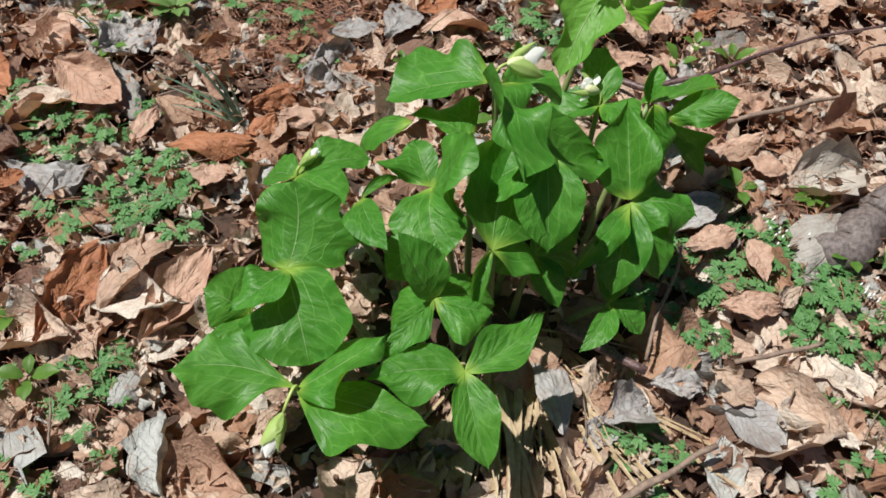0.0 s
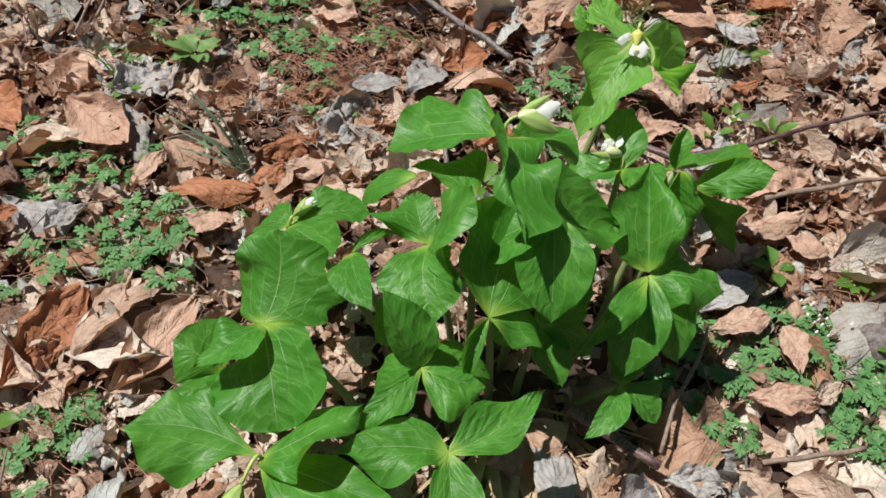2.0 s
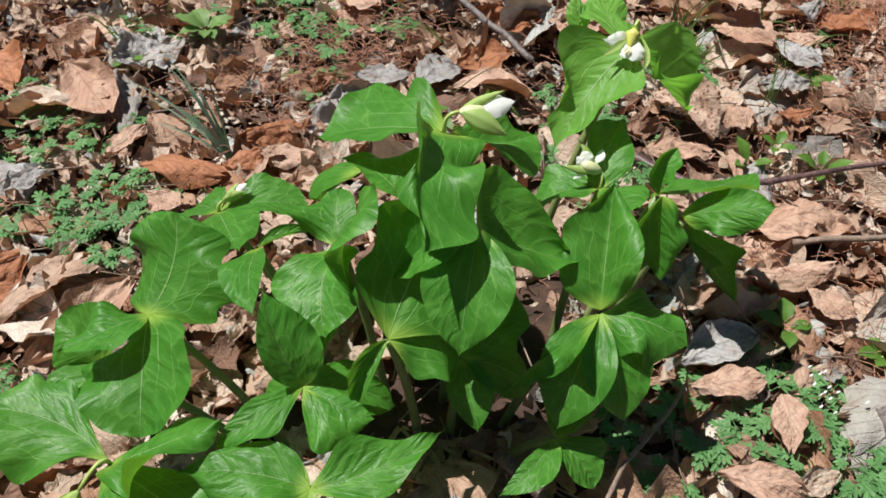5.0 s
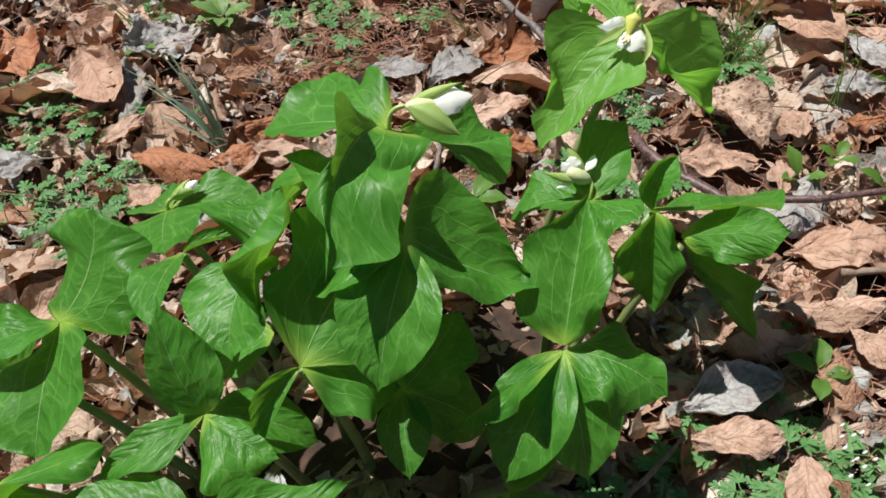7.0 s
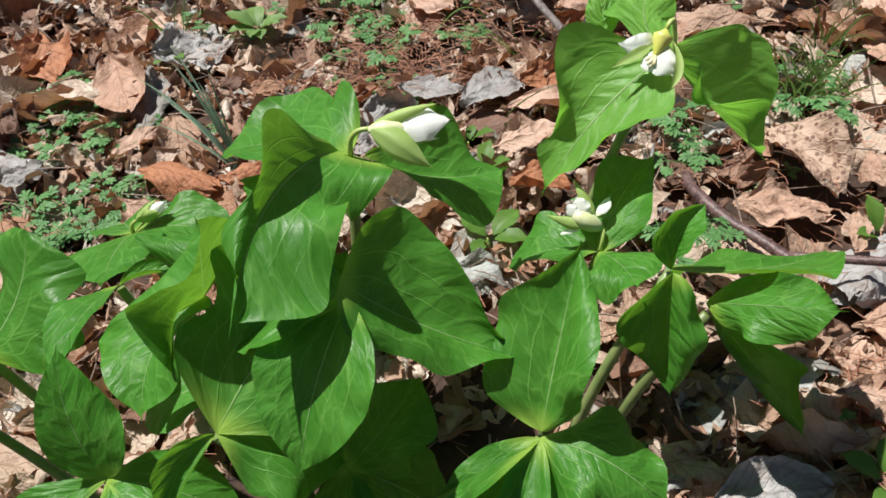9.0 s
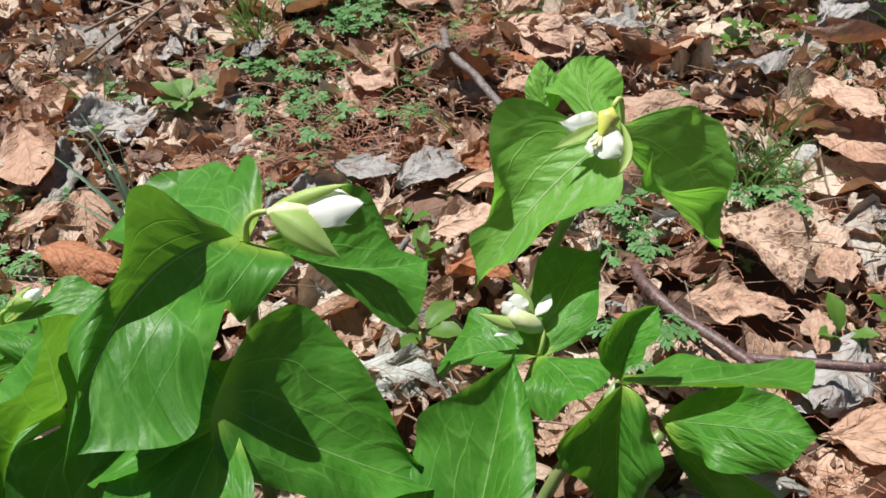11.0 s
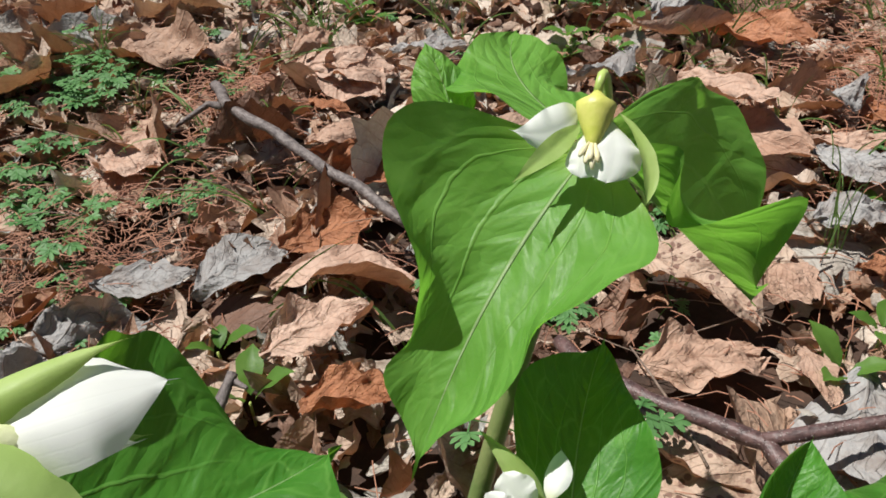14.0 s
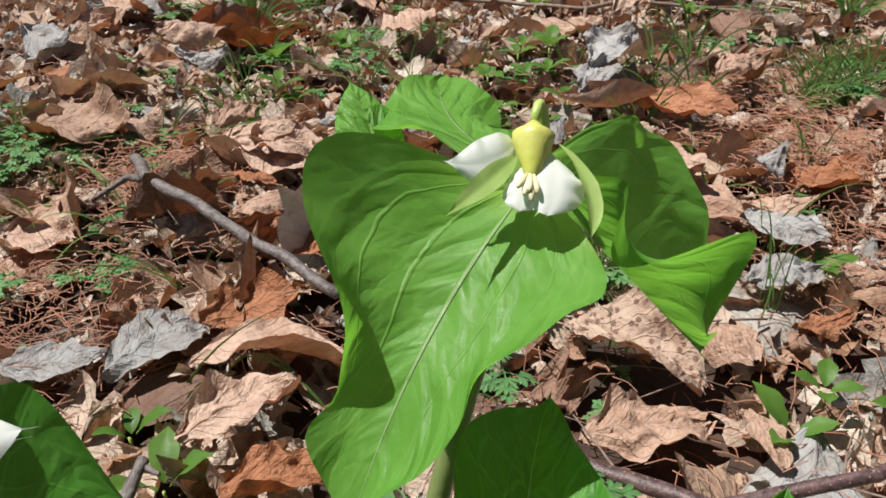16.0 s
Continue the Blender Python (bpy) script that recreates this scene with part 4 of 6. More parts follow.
def litter_pose(r, spread_z):
    y = 0.28 + 2.75 * r.random()
    x = -1.15 + 2.75 * r.random()
    yaw = r.uniform(0, 6.283)
    tilt_a, tilt_b = (max(-0.5, min(0.5, r.gauss(0, 0.25))) for _ in range(2))
    size = min(0.125, max(0.022, r.lognormvariate(math.log(0.055), 0.42)))
    z = ground_height(x, y) + spread_z * r.random() + 0.3 * size * abs(math.sin(tilt_a))
    # thin cover over dark soil here and there
    for bx, by, rx, ry, share in BARE:
        if ((x - bx) / rx) ** 2 + ((y - by) / ry) ** 2 < 1 and r.random() < share:
            z -= 0.08
    return x, y, z, yaw, tilt_a, tilt_b, size


# single leaves on top of the litter, close to the walk
for me_i, (v, f, uv) in enumerate(SHAPES):
    placed_meshes[me_i] = mesh_of("fallen_leaf", v, f, M_FALLEN, uv)
count = 0
while count < 300:
    x, y, z, yaw, ta, tb, size = litter_pose(rng, 0.012)
    if not (-0.62 < x < 0.85 and 0.42 < y < 1.75):
        continue
    count += 1
    shape = placed_meshes[rng.randrange(len(SHAPES))]
    if count % 3 == 0:
        continue
    ob = new("fallen_leaf", shape)
    ob.matrix_world = Matrix.Translation((x, y, z + 0.012)) @ Euler((ta, tb, yaw)).to_matrix().to_4x4() @ Matrix.Diagonal((size, size, size, 1))
    tagged(ob, "dry brown crumpled leaf lying in the litter", "fallen leaf", "fallen leaves on the forest floor")

# the rest of the litter
SHAPE_ARRAYS = []
for k in range(44):
    r = random.Random(100 + k)
    SHAPE_ARRAYS.append(tuple(np.array(q) for q in dry_shape(500 + k, lobes=0.0 if k % 4 else 0.14, nu=13, nv=9, width=r.uniform(0.45, 0.9), cup=r.choice([-1, 1]) * r.uniform(0.08, 0.5), roll=r.uniform(0.0, 0.2), crumple=r.uniform(0.06, 0.14), torn=r.choice([0.2, 0.4, 0.7, 0.9]), twist=r.uniform(-0.9, 0.9))))


BITS = []
for k in range(20):
    r = random.Random(300 + k)
    BITS.append(tuple(np.array(a) for a in dry_shape(300 + k, 0.0, 6, 5, 1.0, r.uniform(0.45, 0.95), r.choice([-1, 1]) * r.uniform(0.2, 0.8), r.uniform(0.0, 0.25), r.uniform(0.08, 0.2), r.choice([0.5, 1.0]), r.uniform(-1, 1))))


def scrap_pose(r):
    x, y, z, yaw, ta, tb, size = litter_pose(r, 0.022)
    return x, y, z + 0.008, yaw, ta * 1.5, tb * 1.5, r.uniform(0.008, 0.032)


def scatter(name, amount, material, label, category, poses, shapes):
    vs, fs, us, base = [], [], [], 0
    for k in range(amount):
        x, y, z, yaw, ta, tb, size = poses(rng)
        v, f, uv = shapes[rng.randrange(len(shapes))]
        m = np.array(Euler((ta, tb, yaw)).to_matrix()) * size
        vs.append(v @ m.T + (x, y, z))
        fs.append(f + base)
        us.append(uv)
        base += len(v)
    me = mesh_of(name, np.concatenate(vs).tolist(), np.concatenate(fs).tolist(), material, np.concatenate(us))
    return tagged(new(name, me), label, category, kind="stuff")


scatter("leaf_litter", 6600, M_LITTER, "thick layer of dry brown fallen leaves", "leaf litter", lambda r: litter_pose(r, 0.016), SHAPE_ARRAYS)
scatter("leaf_scraps", 15000, M_LITTER, "small broken scraps of dry leaves", "leaf scraps", scrap_pose, BITS)

# thinner litter all round
RING = random.Random(11)


def far_pose(r):
    while True:
        x, y = RING.gauss(0.2, 1.5), RING.gauss(1.6, 1.5)
        if not (-1.1 < x < 1.55 and 0.33 < y < 2.98):
            break
    return x, y, ground_height(x, y) + RING.uniform(0.004, 0.03), RING.uniform(0, 6.283), RING.gauss(0, 0.35), RING.gauss(0, 0.35), RING.uniform(0.04, 0.10)


scatter("outer_litter", 9000, M_LITTER, "dry brown fallen leaves thinning out over soil", "leaf litter", far_pose, BITS)

# dry needles between the leaves
def needles(amount):
    vs, fs = [], []
    patches = [(-0.16, 1.26, 0.12), (0.68, 1.70, 0.15), (-0.13, 1.38, 0.1), (0.62, 1.42, 0.09), (0.62, 1.02, 0.12), (-0.40, 0.62, 0.14), (0.30, 1.35, 0.2), (-0.15, 1.5, 0.2), (0.594, 1.832, 0.06), (0.642, 1.629, 0.07), (0.60, 1.60, 0.08), (-0.14, 1.255, 0.06), (-0.08, 1.555, 0.05)]
    for k in range(amount):
        if k % 3:
            cx, cy, sd = patches[rng.randrange(len(patches))]
            x, y = rng.gauss(cx, sd), rng.gauss(cy, sd)
        else:
            x, y = rng.uniform(-1.0, 1.4), rng.uniform(0.3, 2.6)
        ln, a = rng.uniform(0.010, 0.034), rng.uniform(0, 6.283)
        z = ground_height(x, y) + rng.uniform(0.014, 0.042)
        dx, dy, dz = math.cos(a) * ln, math.sin(a) * ln, rng.uniform(-0.2, 0.2) * ln
        w = 0.00042
        nx, ny = -math.sin(a) * w, math.cos(a) * w
        bx, by, bz = rng.uniform(-0.1, 0.1) * ln * -math.sin(a), rng.uniform(-0.1, 0.1) * ln * math.cos(a), 0.1 * ln
        i = len(vs)
        for t, ox, oy, oz in ((0, 0, 0, 0), (0.5, bx, by, bz), (1, 0, 0, 0)):
            px, py, pz = x + dx * t + ox, y + dy * t + oy, z + dz * t + oz
            vs += [(px + nx, py + ny, pz), (px - nx, py - ny, pz), (px, py, pz + w * 1.6)]
        for s in (0, 3):
            fs += [(i + s, i + s + 3, i + s + 5, i + s + 2), (i + s + 2, i + s + 5, i + s + 4, i + s + 1)]
    me = mesh_of("needle_litter", vs, fs, M_NEEDLE)
    tagged(new("needle_litter", me), "reddish-brown dry needles scattered over soil", "needle litter", kind="stuff")


needles(11000)


def stalks(amount):
    """Thin pale dry stalks and twiglets strewn over the leaves."""
    vs, fs = [], []
    for k in range(amount):
        x, y = rng.uniform(-0.9, 1.2), rng.uniform(0.35, 2.5)
        ln, a = rng.uniform(0.03, 0.11), rng.uniform(0, 6.283)
        z = ground_height(x, y) + rng.uniform(0.024, 0.046)
        p0 = Vector((x, y, z))
        p2 = p0 + Vector((math.cos(a) * ln, math.sin(a) * ln, rng.uniform(-0.15, 0.15) * ln))
        p1 = (p0 + p2) / 2 + Vector((rng.uniform(-0.12, 0.12), rng.uniform(-0.12, 0.12), rng.uniform(0, 0.12))) * ln
        r0 = rng.choice((0.0005, 0.0007, 0.0011))
        v, f = tube(bend(p0, p1, p2, 5), [r0, r0, r0 * 0.9, r0 * 0.8, r0 * 0.6], 5)
        o = len(vs)
        vs += [tuple(q) for q in v]
        fs += [tuple(i + o for i in q) for q in f]
    tagged(new("stalk_litter", mesh_of("stalk_litter", vs, fs, M_TWIG)), "thin dry stalks strewn over fallen leaves", "stalk litter", kind="stuff")


stalks(650)


# fallen leaves that stand out
def fallen(x, y, z, length, yaw, rx, ry, material, label, seed, width=0.62, cup=0.25, roll=0.1, crumple=0.06, lobes=0.0, torn=0.0, twist=0.0):
    v, f, uv = dry_shape(seed, lobes, 30, 21, 1.0, width, cup, roll, crumple, torn, twist)
    ob = new("fallen_leaf", mesh_of("fallen_leaf", v, f, material, uv))
    ob.matrix_world = Matrix.Translation((x, y, ground_height(x, y) + z)) @ Euler((radians(rx), radians(ry), radians(yaw))).to_matrix().to_4x4() @ Matrix.Diagonal((length, length, length, 1))
    return tagged(ob, label, "fallen leaf", "fallen leaves on the forest floor")


fallen(-0.075, 1.15, 0.04, 0.11, 35, 22, 8, M_GREY, "grey withered leaf with crumpled raised edge", 32, 0.6, 0.3, 0.05, 0.18, torn=0.7)
fallen(-0.09, 1.10, 0.03, 0.10, 20, 10, 0, M_GREY, "grey withered leaf lying flat", 33, 0.5, 0.2, 0.05, 0.15, torn=0.3)
fallen(0.40, 1.06, 0.03, 0.12, -25, -18, 8, M_SPOTTED, "brown spotted leaf curled over a twig", 39, 0.6, 0.3, 0.08, 0.05)
fallen(0.41, 1.68, 0.05, 0.11, 5, 0, 0, M_TAN, "rolled-up pinkish tan leaf", 43, 0.3, 0.8, 0.02, 0.03)
fallen(-0.36, 0.67, 0.045, 0.15, 70, 35, -12, M_RED, "russet curled leaf propped on others", 51, 0.5, 0.4, 0.08, 0.06)
fallen(-0.29, 0.71, 0.04, 0.15, 62, -20, -8, M_FALLEN, "brown curled leaf propped on others", 53, 0.5, 0.3, 0.08, 0.05)
fallen(-0.225, 0.68, 0.04, 0.15, 66, 10, -6, M_TAN, "long tan leaf with parallel ribs", 55, 0.45, 0.25, 0.06, 0.04)
fallen(-0.42, 1.17, 0.04, 0.12, 60, 12, 10, M_GREY, "grey withered leaf with torn edge", 59, 0.7, 0.35, 0.08, 0.1, torn=0.4)
fallen(-0.47, 1.22, 0.04, 0.10, 10, -12, 10, M_GREY, "grey withered leaf with torn edge", 61, 0.6, 0.3, 0.08, 0.1, torn=0.4)
fallen(0.515, 0.555, 0.035, 0.085, -40, 5, 5, M_GREY, "flat pale grey dead leaf", 69, 0.75, 0.05, 0.03, 0.025)
fallen(0.36, 0.555, 0.04, 0.075, 30, 8, 5, M_GREY, "pale grey crumpled dead leaf", 71, 0.8, 0.15, 0.08, 0.1, torn=0.4)
fallen(0.42, 0.59, 0.04, 0.065, 0, 8, 5, M_GREY, "pale grey crumpled dead leaf", 73, 0.6, 0.15, 0.08, 0.1, torn=0.4)
fallen(0.33, 0.53, 0.035, 0.06, 40, 8, 5, M_GREY, "pale grey crumpled dead leaf", 74, 0.6, 0.15, 0.08, 0.1, torn=0.4)
fallen(0.475, 0.49, 0.03, 0.09, 82, 6, 0, M_FALLEN, "pinkish brown narrow dead leaf", 81, 0.5, 0.15, 0.05, 0.04)
fallen(0.27, 0.585, 0.04, 0.16, 95, 6, 20, M_GREY, "long grey-brown strap-shaped dead leaf", 83, 0.3, 0.2, 0.03, 0.03)
fallen(0.25, 0.70, 0.07, 0.07, 120, 30, 40, M_TAN, "small tan torn leaf caught among stems", 85, 0.6, 0.5, 0.1, 0.1, torn=0.4)
fallen(-0.42, 2.2, 0.05, 0.14, 20, 15, 10, M_GREY, "large grey curled dead leaf", 87, 0.7, 0.3, 0.1, 0.08)
fallen(-0.32, 2.25, 0.06, 0.12, -20, 10, 10, M_TAN, "light tan curled dead leaf", 89, 0.6, 0.4, 0.1, 0.05)
fallen(-0.12, 1.95, 0.06, 0.15, 25, 10, 10, M_RED, "russet leaf with pale underside", 91, 0.5, 0.4, 0.1, 0.06)
fallen(0.10, 1.40, 0.05, 0.11, 30, 30, 10, M_RED, "russet crumpled leaf in the litter", 93, 0.6, 0.4, 0.1, 0.1)
fallen(0.12, 1.24, 0.04, 0.12, 10, -15, 5, M_TAN, "tan ribbed leaf tilted in the litter", 95, 0.6, 0.2, 0.1, 0.05)
fallen(-0.544, 1.195, 0.045, 0.143, 13, 13, 3, M_TAN, "peach-tan crumpled leaf lying in the litter", 400, 0.55, -0.20, 0.06, 0.06, torn=0.4)
fallen(-0.639, 1.081, 0.045, 0.139, -31, -1, 4, M_RED, "orange-brown leaf with parallel ribs", 401, 0.55, 0.12, 0.06, 0.06, torn=0.2)
fallen(-0.453, 1.060, 0.045, 0.144, -34, 15, 5, M_TAN, "pale tan leaf in the litter", 402, 0.55, -0.12, 0.06, 0.05, torn=0)
fallen(-0.548, 0.924, 0.045, 0.095, -25, 1, 1, M_FALLEN, "brown curled leaf in the litter", 403, 0.55, 0.20, 0.06, 0.08, torn=0)
fallen(-0.341, 0.974, 0.045, 0.073, 70, 1, -5, M_TAN, "tan leaf tilted on its edge", 404, 0.50, 0.20, 0.06, 0.06, torn=0)
fallen(-0.158, 1.067, 0.045, 0.103, 44, 8, 3, M_RED, "russet leaf with raised edge", 405, 0.55, -0.30, 0.06, 0.09, torn=0)
fallen(-0.108, 1.006, 0.045, 0.071, 16, 12, 4, M_TAN, "pinkish tan leaf in the litter", 406, 0.55, 0.20, 0.06, 0.05, torn=0)
fallen(-0.235, 0.942, 0.045, 0.122, 4, 2, -4, M_RED, "russet leaf folded along its rib", 407, 0.44, -0.30, 0.06, 0.05, torn=0.4)
fallen(-0.165, 0.983, 0.045, 0.061, 51, 1, 6, M_RED, "dark russet curled leaf", 408, 0.55, -0.12, 0.06, 0.09, torn=0)
fallen(-0.222, 0.875, 0.045, 0.056, -12, 5, -2, M_TAN, "pale tan crumpled leaf", 409, 0.77, -0.12, 0.06, 0.09, torn=0)
fallen(-0.457, 0.867, 0.045, 0.124, -14, 7, -1, M_GREY, "grey withered leaf with torn edge", 410, 0.55, -0.30, 0.06, 0.06, torn=0.2)
fallen(-0.406, 0.851, 0.045, 0.063, 52, 5, 1, M_GREY, "grey withered leaf with torn edge", 411, 0.55, 0.20, 0.06, 0.08, torn=0.4)
fallen(-0.494, 0.842, 0.045, 0.045, 49, 5, 2, M_RED, "russet curled leaf propped on others", 412, 0.66, 0.30, 0.06, 0.06, torn=0)
fallen(0.574, 1.092, 0.045, 0.148, 21, 1, 2, M_TAN, "large orange-tan leaf lying flat", 413, 0.50, -0.30, 0.06, 0.08, torn=0.4)
fallen(0.553, 0.998, 0.045, 0.111, 24, -2, 2, M_TAN, "long orange-tan leaf lying flat", 414, 0.36, -0.30, 0.06, 0.06, torn=0.2)
fallen(0.560, 0.976, 0.045, 0.068, 25, 15, -6, M_FALLEN, "brown leaf half under others", 415, 0.44, -0.30, 0.06, 0.06, torn=0)
fallen(0.597, 0.956, 0.045, 0.061, -23, 3, -0, M_TAN, "light tan leaf with parallel ribs", 416, 0.61, -0.20, 0.06, 0.07, torn=0.2)
fallen(0.556, 0.786, 0.045, 0.066, -82, 6, 4, M_TAN, "pinkish tan curled leaf", 417, 0.50, 0.20, 0.06, 0.06, torn=0.4)
fallen(0.491, 0.809, 0.045, 0.081, 23, -0, 2, M_TAN, "light tan leaf lying flat", 418, 0.46, -0.20, 0.06, 0.06, torn=0.2)
fallen(0.533, 0.708, 0.045, 0.082, -0, 10, 3, M_TAN, "light tan leaf lying flat", 419, 0.50, -0.30, 0.06, 0.08, torn=0.2)
fallen(0.586, 0.724, 0.045, 0.049, 39, 14, 2, M_FALLEN, "pinkish brown leaf lying in the litter", 420, 0.55, 0.12, 0.06, 0.08, torn=0)
fallen(0.480, 0.854, 0.045, 0.097, 39, -1, 2, M_GREY, "grey withered leaf in shade", 421, 0.55, 0.30, 0.06, 0.07, torn=0)
fallen(0.462, 1.462, 0.045, 0.114, -31, 15, -4, M_TAN, "large tan curled dead leaf", 422, 0.66, 0.12, 0.06, 0.06, torn=0)
fallen(0.549, 1.437, 0.045, 0.081, -23, 14, 5, M_GREY, "grey withered leaf lying in the litter", 423, 0.55, -0.12, 0.06, 0.08, torn=0.2)
fallen(0.538, 1.367, 0.045, 0.081, 25, 10, 4, M_GREY, "grey withered leaf lying in the litter", 424, 0.55, -0.12, 0.06, 0.10, torn=0)
fallen(0.189, 1.422, 0.045, 0.072, -43, 4, 5, M_TAN, "tan leaf in the litter", 425, 0.66, -0.12, 0.06, 0.10, torn=0.2)
fallen(-0.216, 1.607, 0.045, 0.150, -12, 11, -4, M_FALLEN, "brown leaf with raised ridge", 426, 0.55, 0.12, 0.06, 0.08, torn=0)
fallen(-0.316, 1.813, 0.045, 0.087, 13, 9, 2, M_RED, "orange-brown leaf lying in the litter", 427, 0.44, -0.20, 0.06, 0.05, torn=0.2)
fallen(-0.150, 1.630, 0.045, 0.072, 54, -2, -4, M_TAN, "tan crumpled leaf lying in the litter", 428, 0.66, -0.30, 0.06, 0.06, torn=0.4)
fallen(-0.009, 1.605, 0.045, 0.072, 56, 7, -2, M_TAN, "tan leaf curled at its edge", 429, 0.50, 0.30, 0.06, 0.05, torn=0.2)
fallen(0.047, 1.556, 0.045, 0.093, -33, 7, -3, M_TAN, "pale tan leaf with lobed edge", 430, 0.77, -0.12, 0.06, 0.10, torn=0)
fallen(0.057, 1.449, 0.045, 0.066, 44, -4, -5, M_TAN, "pale tan leaf in the litter", 431, 0.66, -0.20, 0.06, 0.08, torn=0)
fallen(0.032, 1.509, 0.045, 0.053, -20, -2, -3, M_RED, "russet brown leaf lying in the litter", 432, 0.55, -0.20, 0.06, 0.07, torn=0.4)
fallen(-0.159, 1.400, 0.045, 0.088, -7, 7, 2, M_TAN, "tan crumpled leaf lying in the litter", 433, 0.66, 0.20, 0.06, 0.08, torn=0.4)
fallen(0.403, 1.194, 0.045, 0.097, 19, 7, 1, M_TAN, "bright tan leaf lying by a stick", 434, 0.55, -0.12, 0.06, 0.09, torn=0.2)
fallen(0.401, 1.281, 0.045, 0.124, -37, 7, 3, M_SPOTTED, "large tan leaf blotched with brown spots", 435, 0.55, 0.30, 0.06, 0.09, torn=0.2)
fallen(0.382, 1.123, 0.045, 0.106, -40, 3, 6, M_SPOTTED, "brown spotted leaf curled over a twig", 436, 0.55, -0.20, 0.06, 0.05, torn=0.4)
fallen(0.505, 1.140, 0.045, 0.123, -100, -10, -5, M_GREY, "pale grey flat leaf with clear veins", 437, 0.66, -0.30, 0.06, 0.08, torn=0.2)
fallen(0.477, 1.290, 0.045, 0.059, -63, 9, -1, M_TAN, "tan leaf with curled edge", 438, 0.66, -0.30, 0.06, 0.05, torn=0.4)
fallen(0.554, 1.310, 0.045, 0.056, 24, 0, -1, M_RED, "russet leaf curled over", 439, 0.44, -0.12, 0.06, 0.07, torn=0.4)
fallen(0.479, 1.181, 0.045, 0.051, -75, 5, 5, M_TAN, "pinkish tan narrow leaf", 440, 0.44, -0.12, 0.06, 0.06, torn=0.4)
fallen(0.120, 1.173, 0.045, 0.087, 41, 4, -3, M_TAN, "tan leaf flecked with dark spots", 441, 0.55, 0.12, 0.06, 0.08, torn=0.4)
fallen(0.090, 1.298, 0.045, 0.081, 28, 9, -6, M_RED, "russet crumpled leaf lying in the litter", 442, 0.66, -0.20, 0.06, 0.06, torn=0.4)
fallen(0.163, 1.110, 0.045, 0.066, 21, -3, 2, M_RED, "dark russet crumpled leaf", 443, 0.66, 0.12, 0.06, 0.07, torn=0.4)
fallen(-0.052, 1.226, 0.045, 0.085, 16, 4, 1, M_GREY, "grey leaf with crumpled raised edge", 444, 0.55, -0.12, 0.06, 0.07, torn=0.2)
fallen(0.029, 1.244, 0.045, 0.094, 59, 1, -0, M_GREY, "pale grey leaf with crumpled raised edge", 445, 0.72, 0.12, 0.06, 0.07, torn=0)
fallen(-0.175, 1.885, 0.045, 0.134, 26, 14, -1, M_TAN, "pinkish tan leaf lying in the litter", 446, 0.50, -0.30, 0.06, 0.08, torn=0)
fallen(-0.421, 1.938, 0.045, 0.093, 37, 3, -1, M_GREY, "grey withered leaf lying flat", 447, 0.61, 0.20, 0.06, 0.06, torn=0.2)
fallen(-0.443, 2.090, 0.045, 0.102, 61, 7, -4, M_TAN, "tan leaf standing on its edge", 448, 0.66, 0.30, 0.06, 0.09, torn=0.4)
fallen(0.425, 1.789, 0.045, 0.115, 60, -3, -1, M_GREY, "grey withered leaf lying in the litter", 449, 0.55, 0.12, 0.06, 0.09, torn=0.4)
fallen(0.548, 1.475, 0.045, 0.084, -1, 6, -3, M_TAN, "tan leaf in the litter", 450, 0.44, -0.30, 0.06, 0.08, torn=0.2)
fallen(0.624, 1.536, 0.045, 0.099, 19, 1, 0, M_RED, "red-brown leaf with curled rim", 451, 0.61, -0.12, 0.06, 0.09, torn=0)
fallen(-0.357, 1.404, 0.041, 0.053, 55, 20, -10, M_GREY, "small pale grey crumpled leaf", 601, 0.7, -0.25, 0.1, 0.09, torn=0.3)
fallen(-0.498, 1.270, 0.025, 0.078, 82, 8, -8, M_GREY, "grey withered leaf among litter", 602, 0.5, -0.25, 0.1, 0.09, torn=0.3)
fallen(-0.521, 1.369, 0.035, 0.071, 106, -10, -4, M_GREY, "grey withered leaf among litter", 603, 0.6, -0.25, 0.1, 0.09, torn=0.3)
fallen(-0.325, 1.291, 0.026, 0.053, 80, 5, -4, M_GREY, "small pale grey crumpled leaf", 604, 0.7, -0.25, 0.1, 0.09, torn=0.3)
fallen(-0.152, 1.361, 0.034, 0.101, 94, 14, -4, M_TAN, "tan crumpled leaf in the litter", 605, 0.5, -0.25, 0.1, 0.09, torn=0.3)
fallen(-0.498, 1.096, 0.024, 0.078, 93, 10, -4, M_TAN, "pinkish tan leaf in the litter", 606, 0.5, -0.25, 0.1, 0.09, torn=0.3)
fallen(0.441, 1.503, 0.058, 0.120, -46, 6, -4, M_TAN, "large tan leaf with curled rim", 607, 0.55, 0.3, 0.1, 0.09, torn=0.3)
fallen(0.323, 1.583, 0.069, 0.118, -133, 16, -4, M_GREY, "pale grey leaf arched over litter", 608, 0.5, -0.45, 0.1, 0.09, torn=0.3)
fallen(0.396, 1.723, 0.074, 0.099, 69, 10, -4, M_GREY, "pale grey leaf in the litter", 609, 0.55, -0.25, 0.1, 0.09, torn=0.3)
fallen(0.131, 1.580, 0.070, 0.082, 5, 10, -4, M_GREY, "pale grey leaf in the litter", 610, 0.45, -0.25, 0.1, 0.09, torn=0.3)
fallen(0.038, 1.555, 0.067, 0.114, 1, 12, -4, M_TAN, "pinkish tan leaf in the litter", 611, 0.5, -0.25, 0.1, 0.09, torn=0.3)
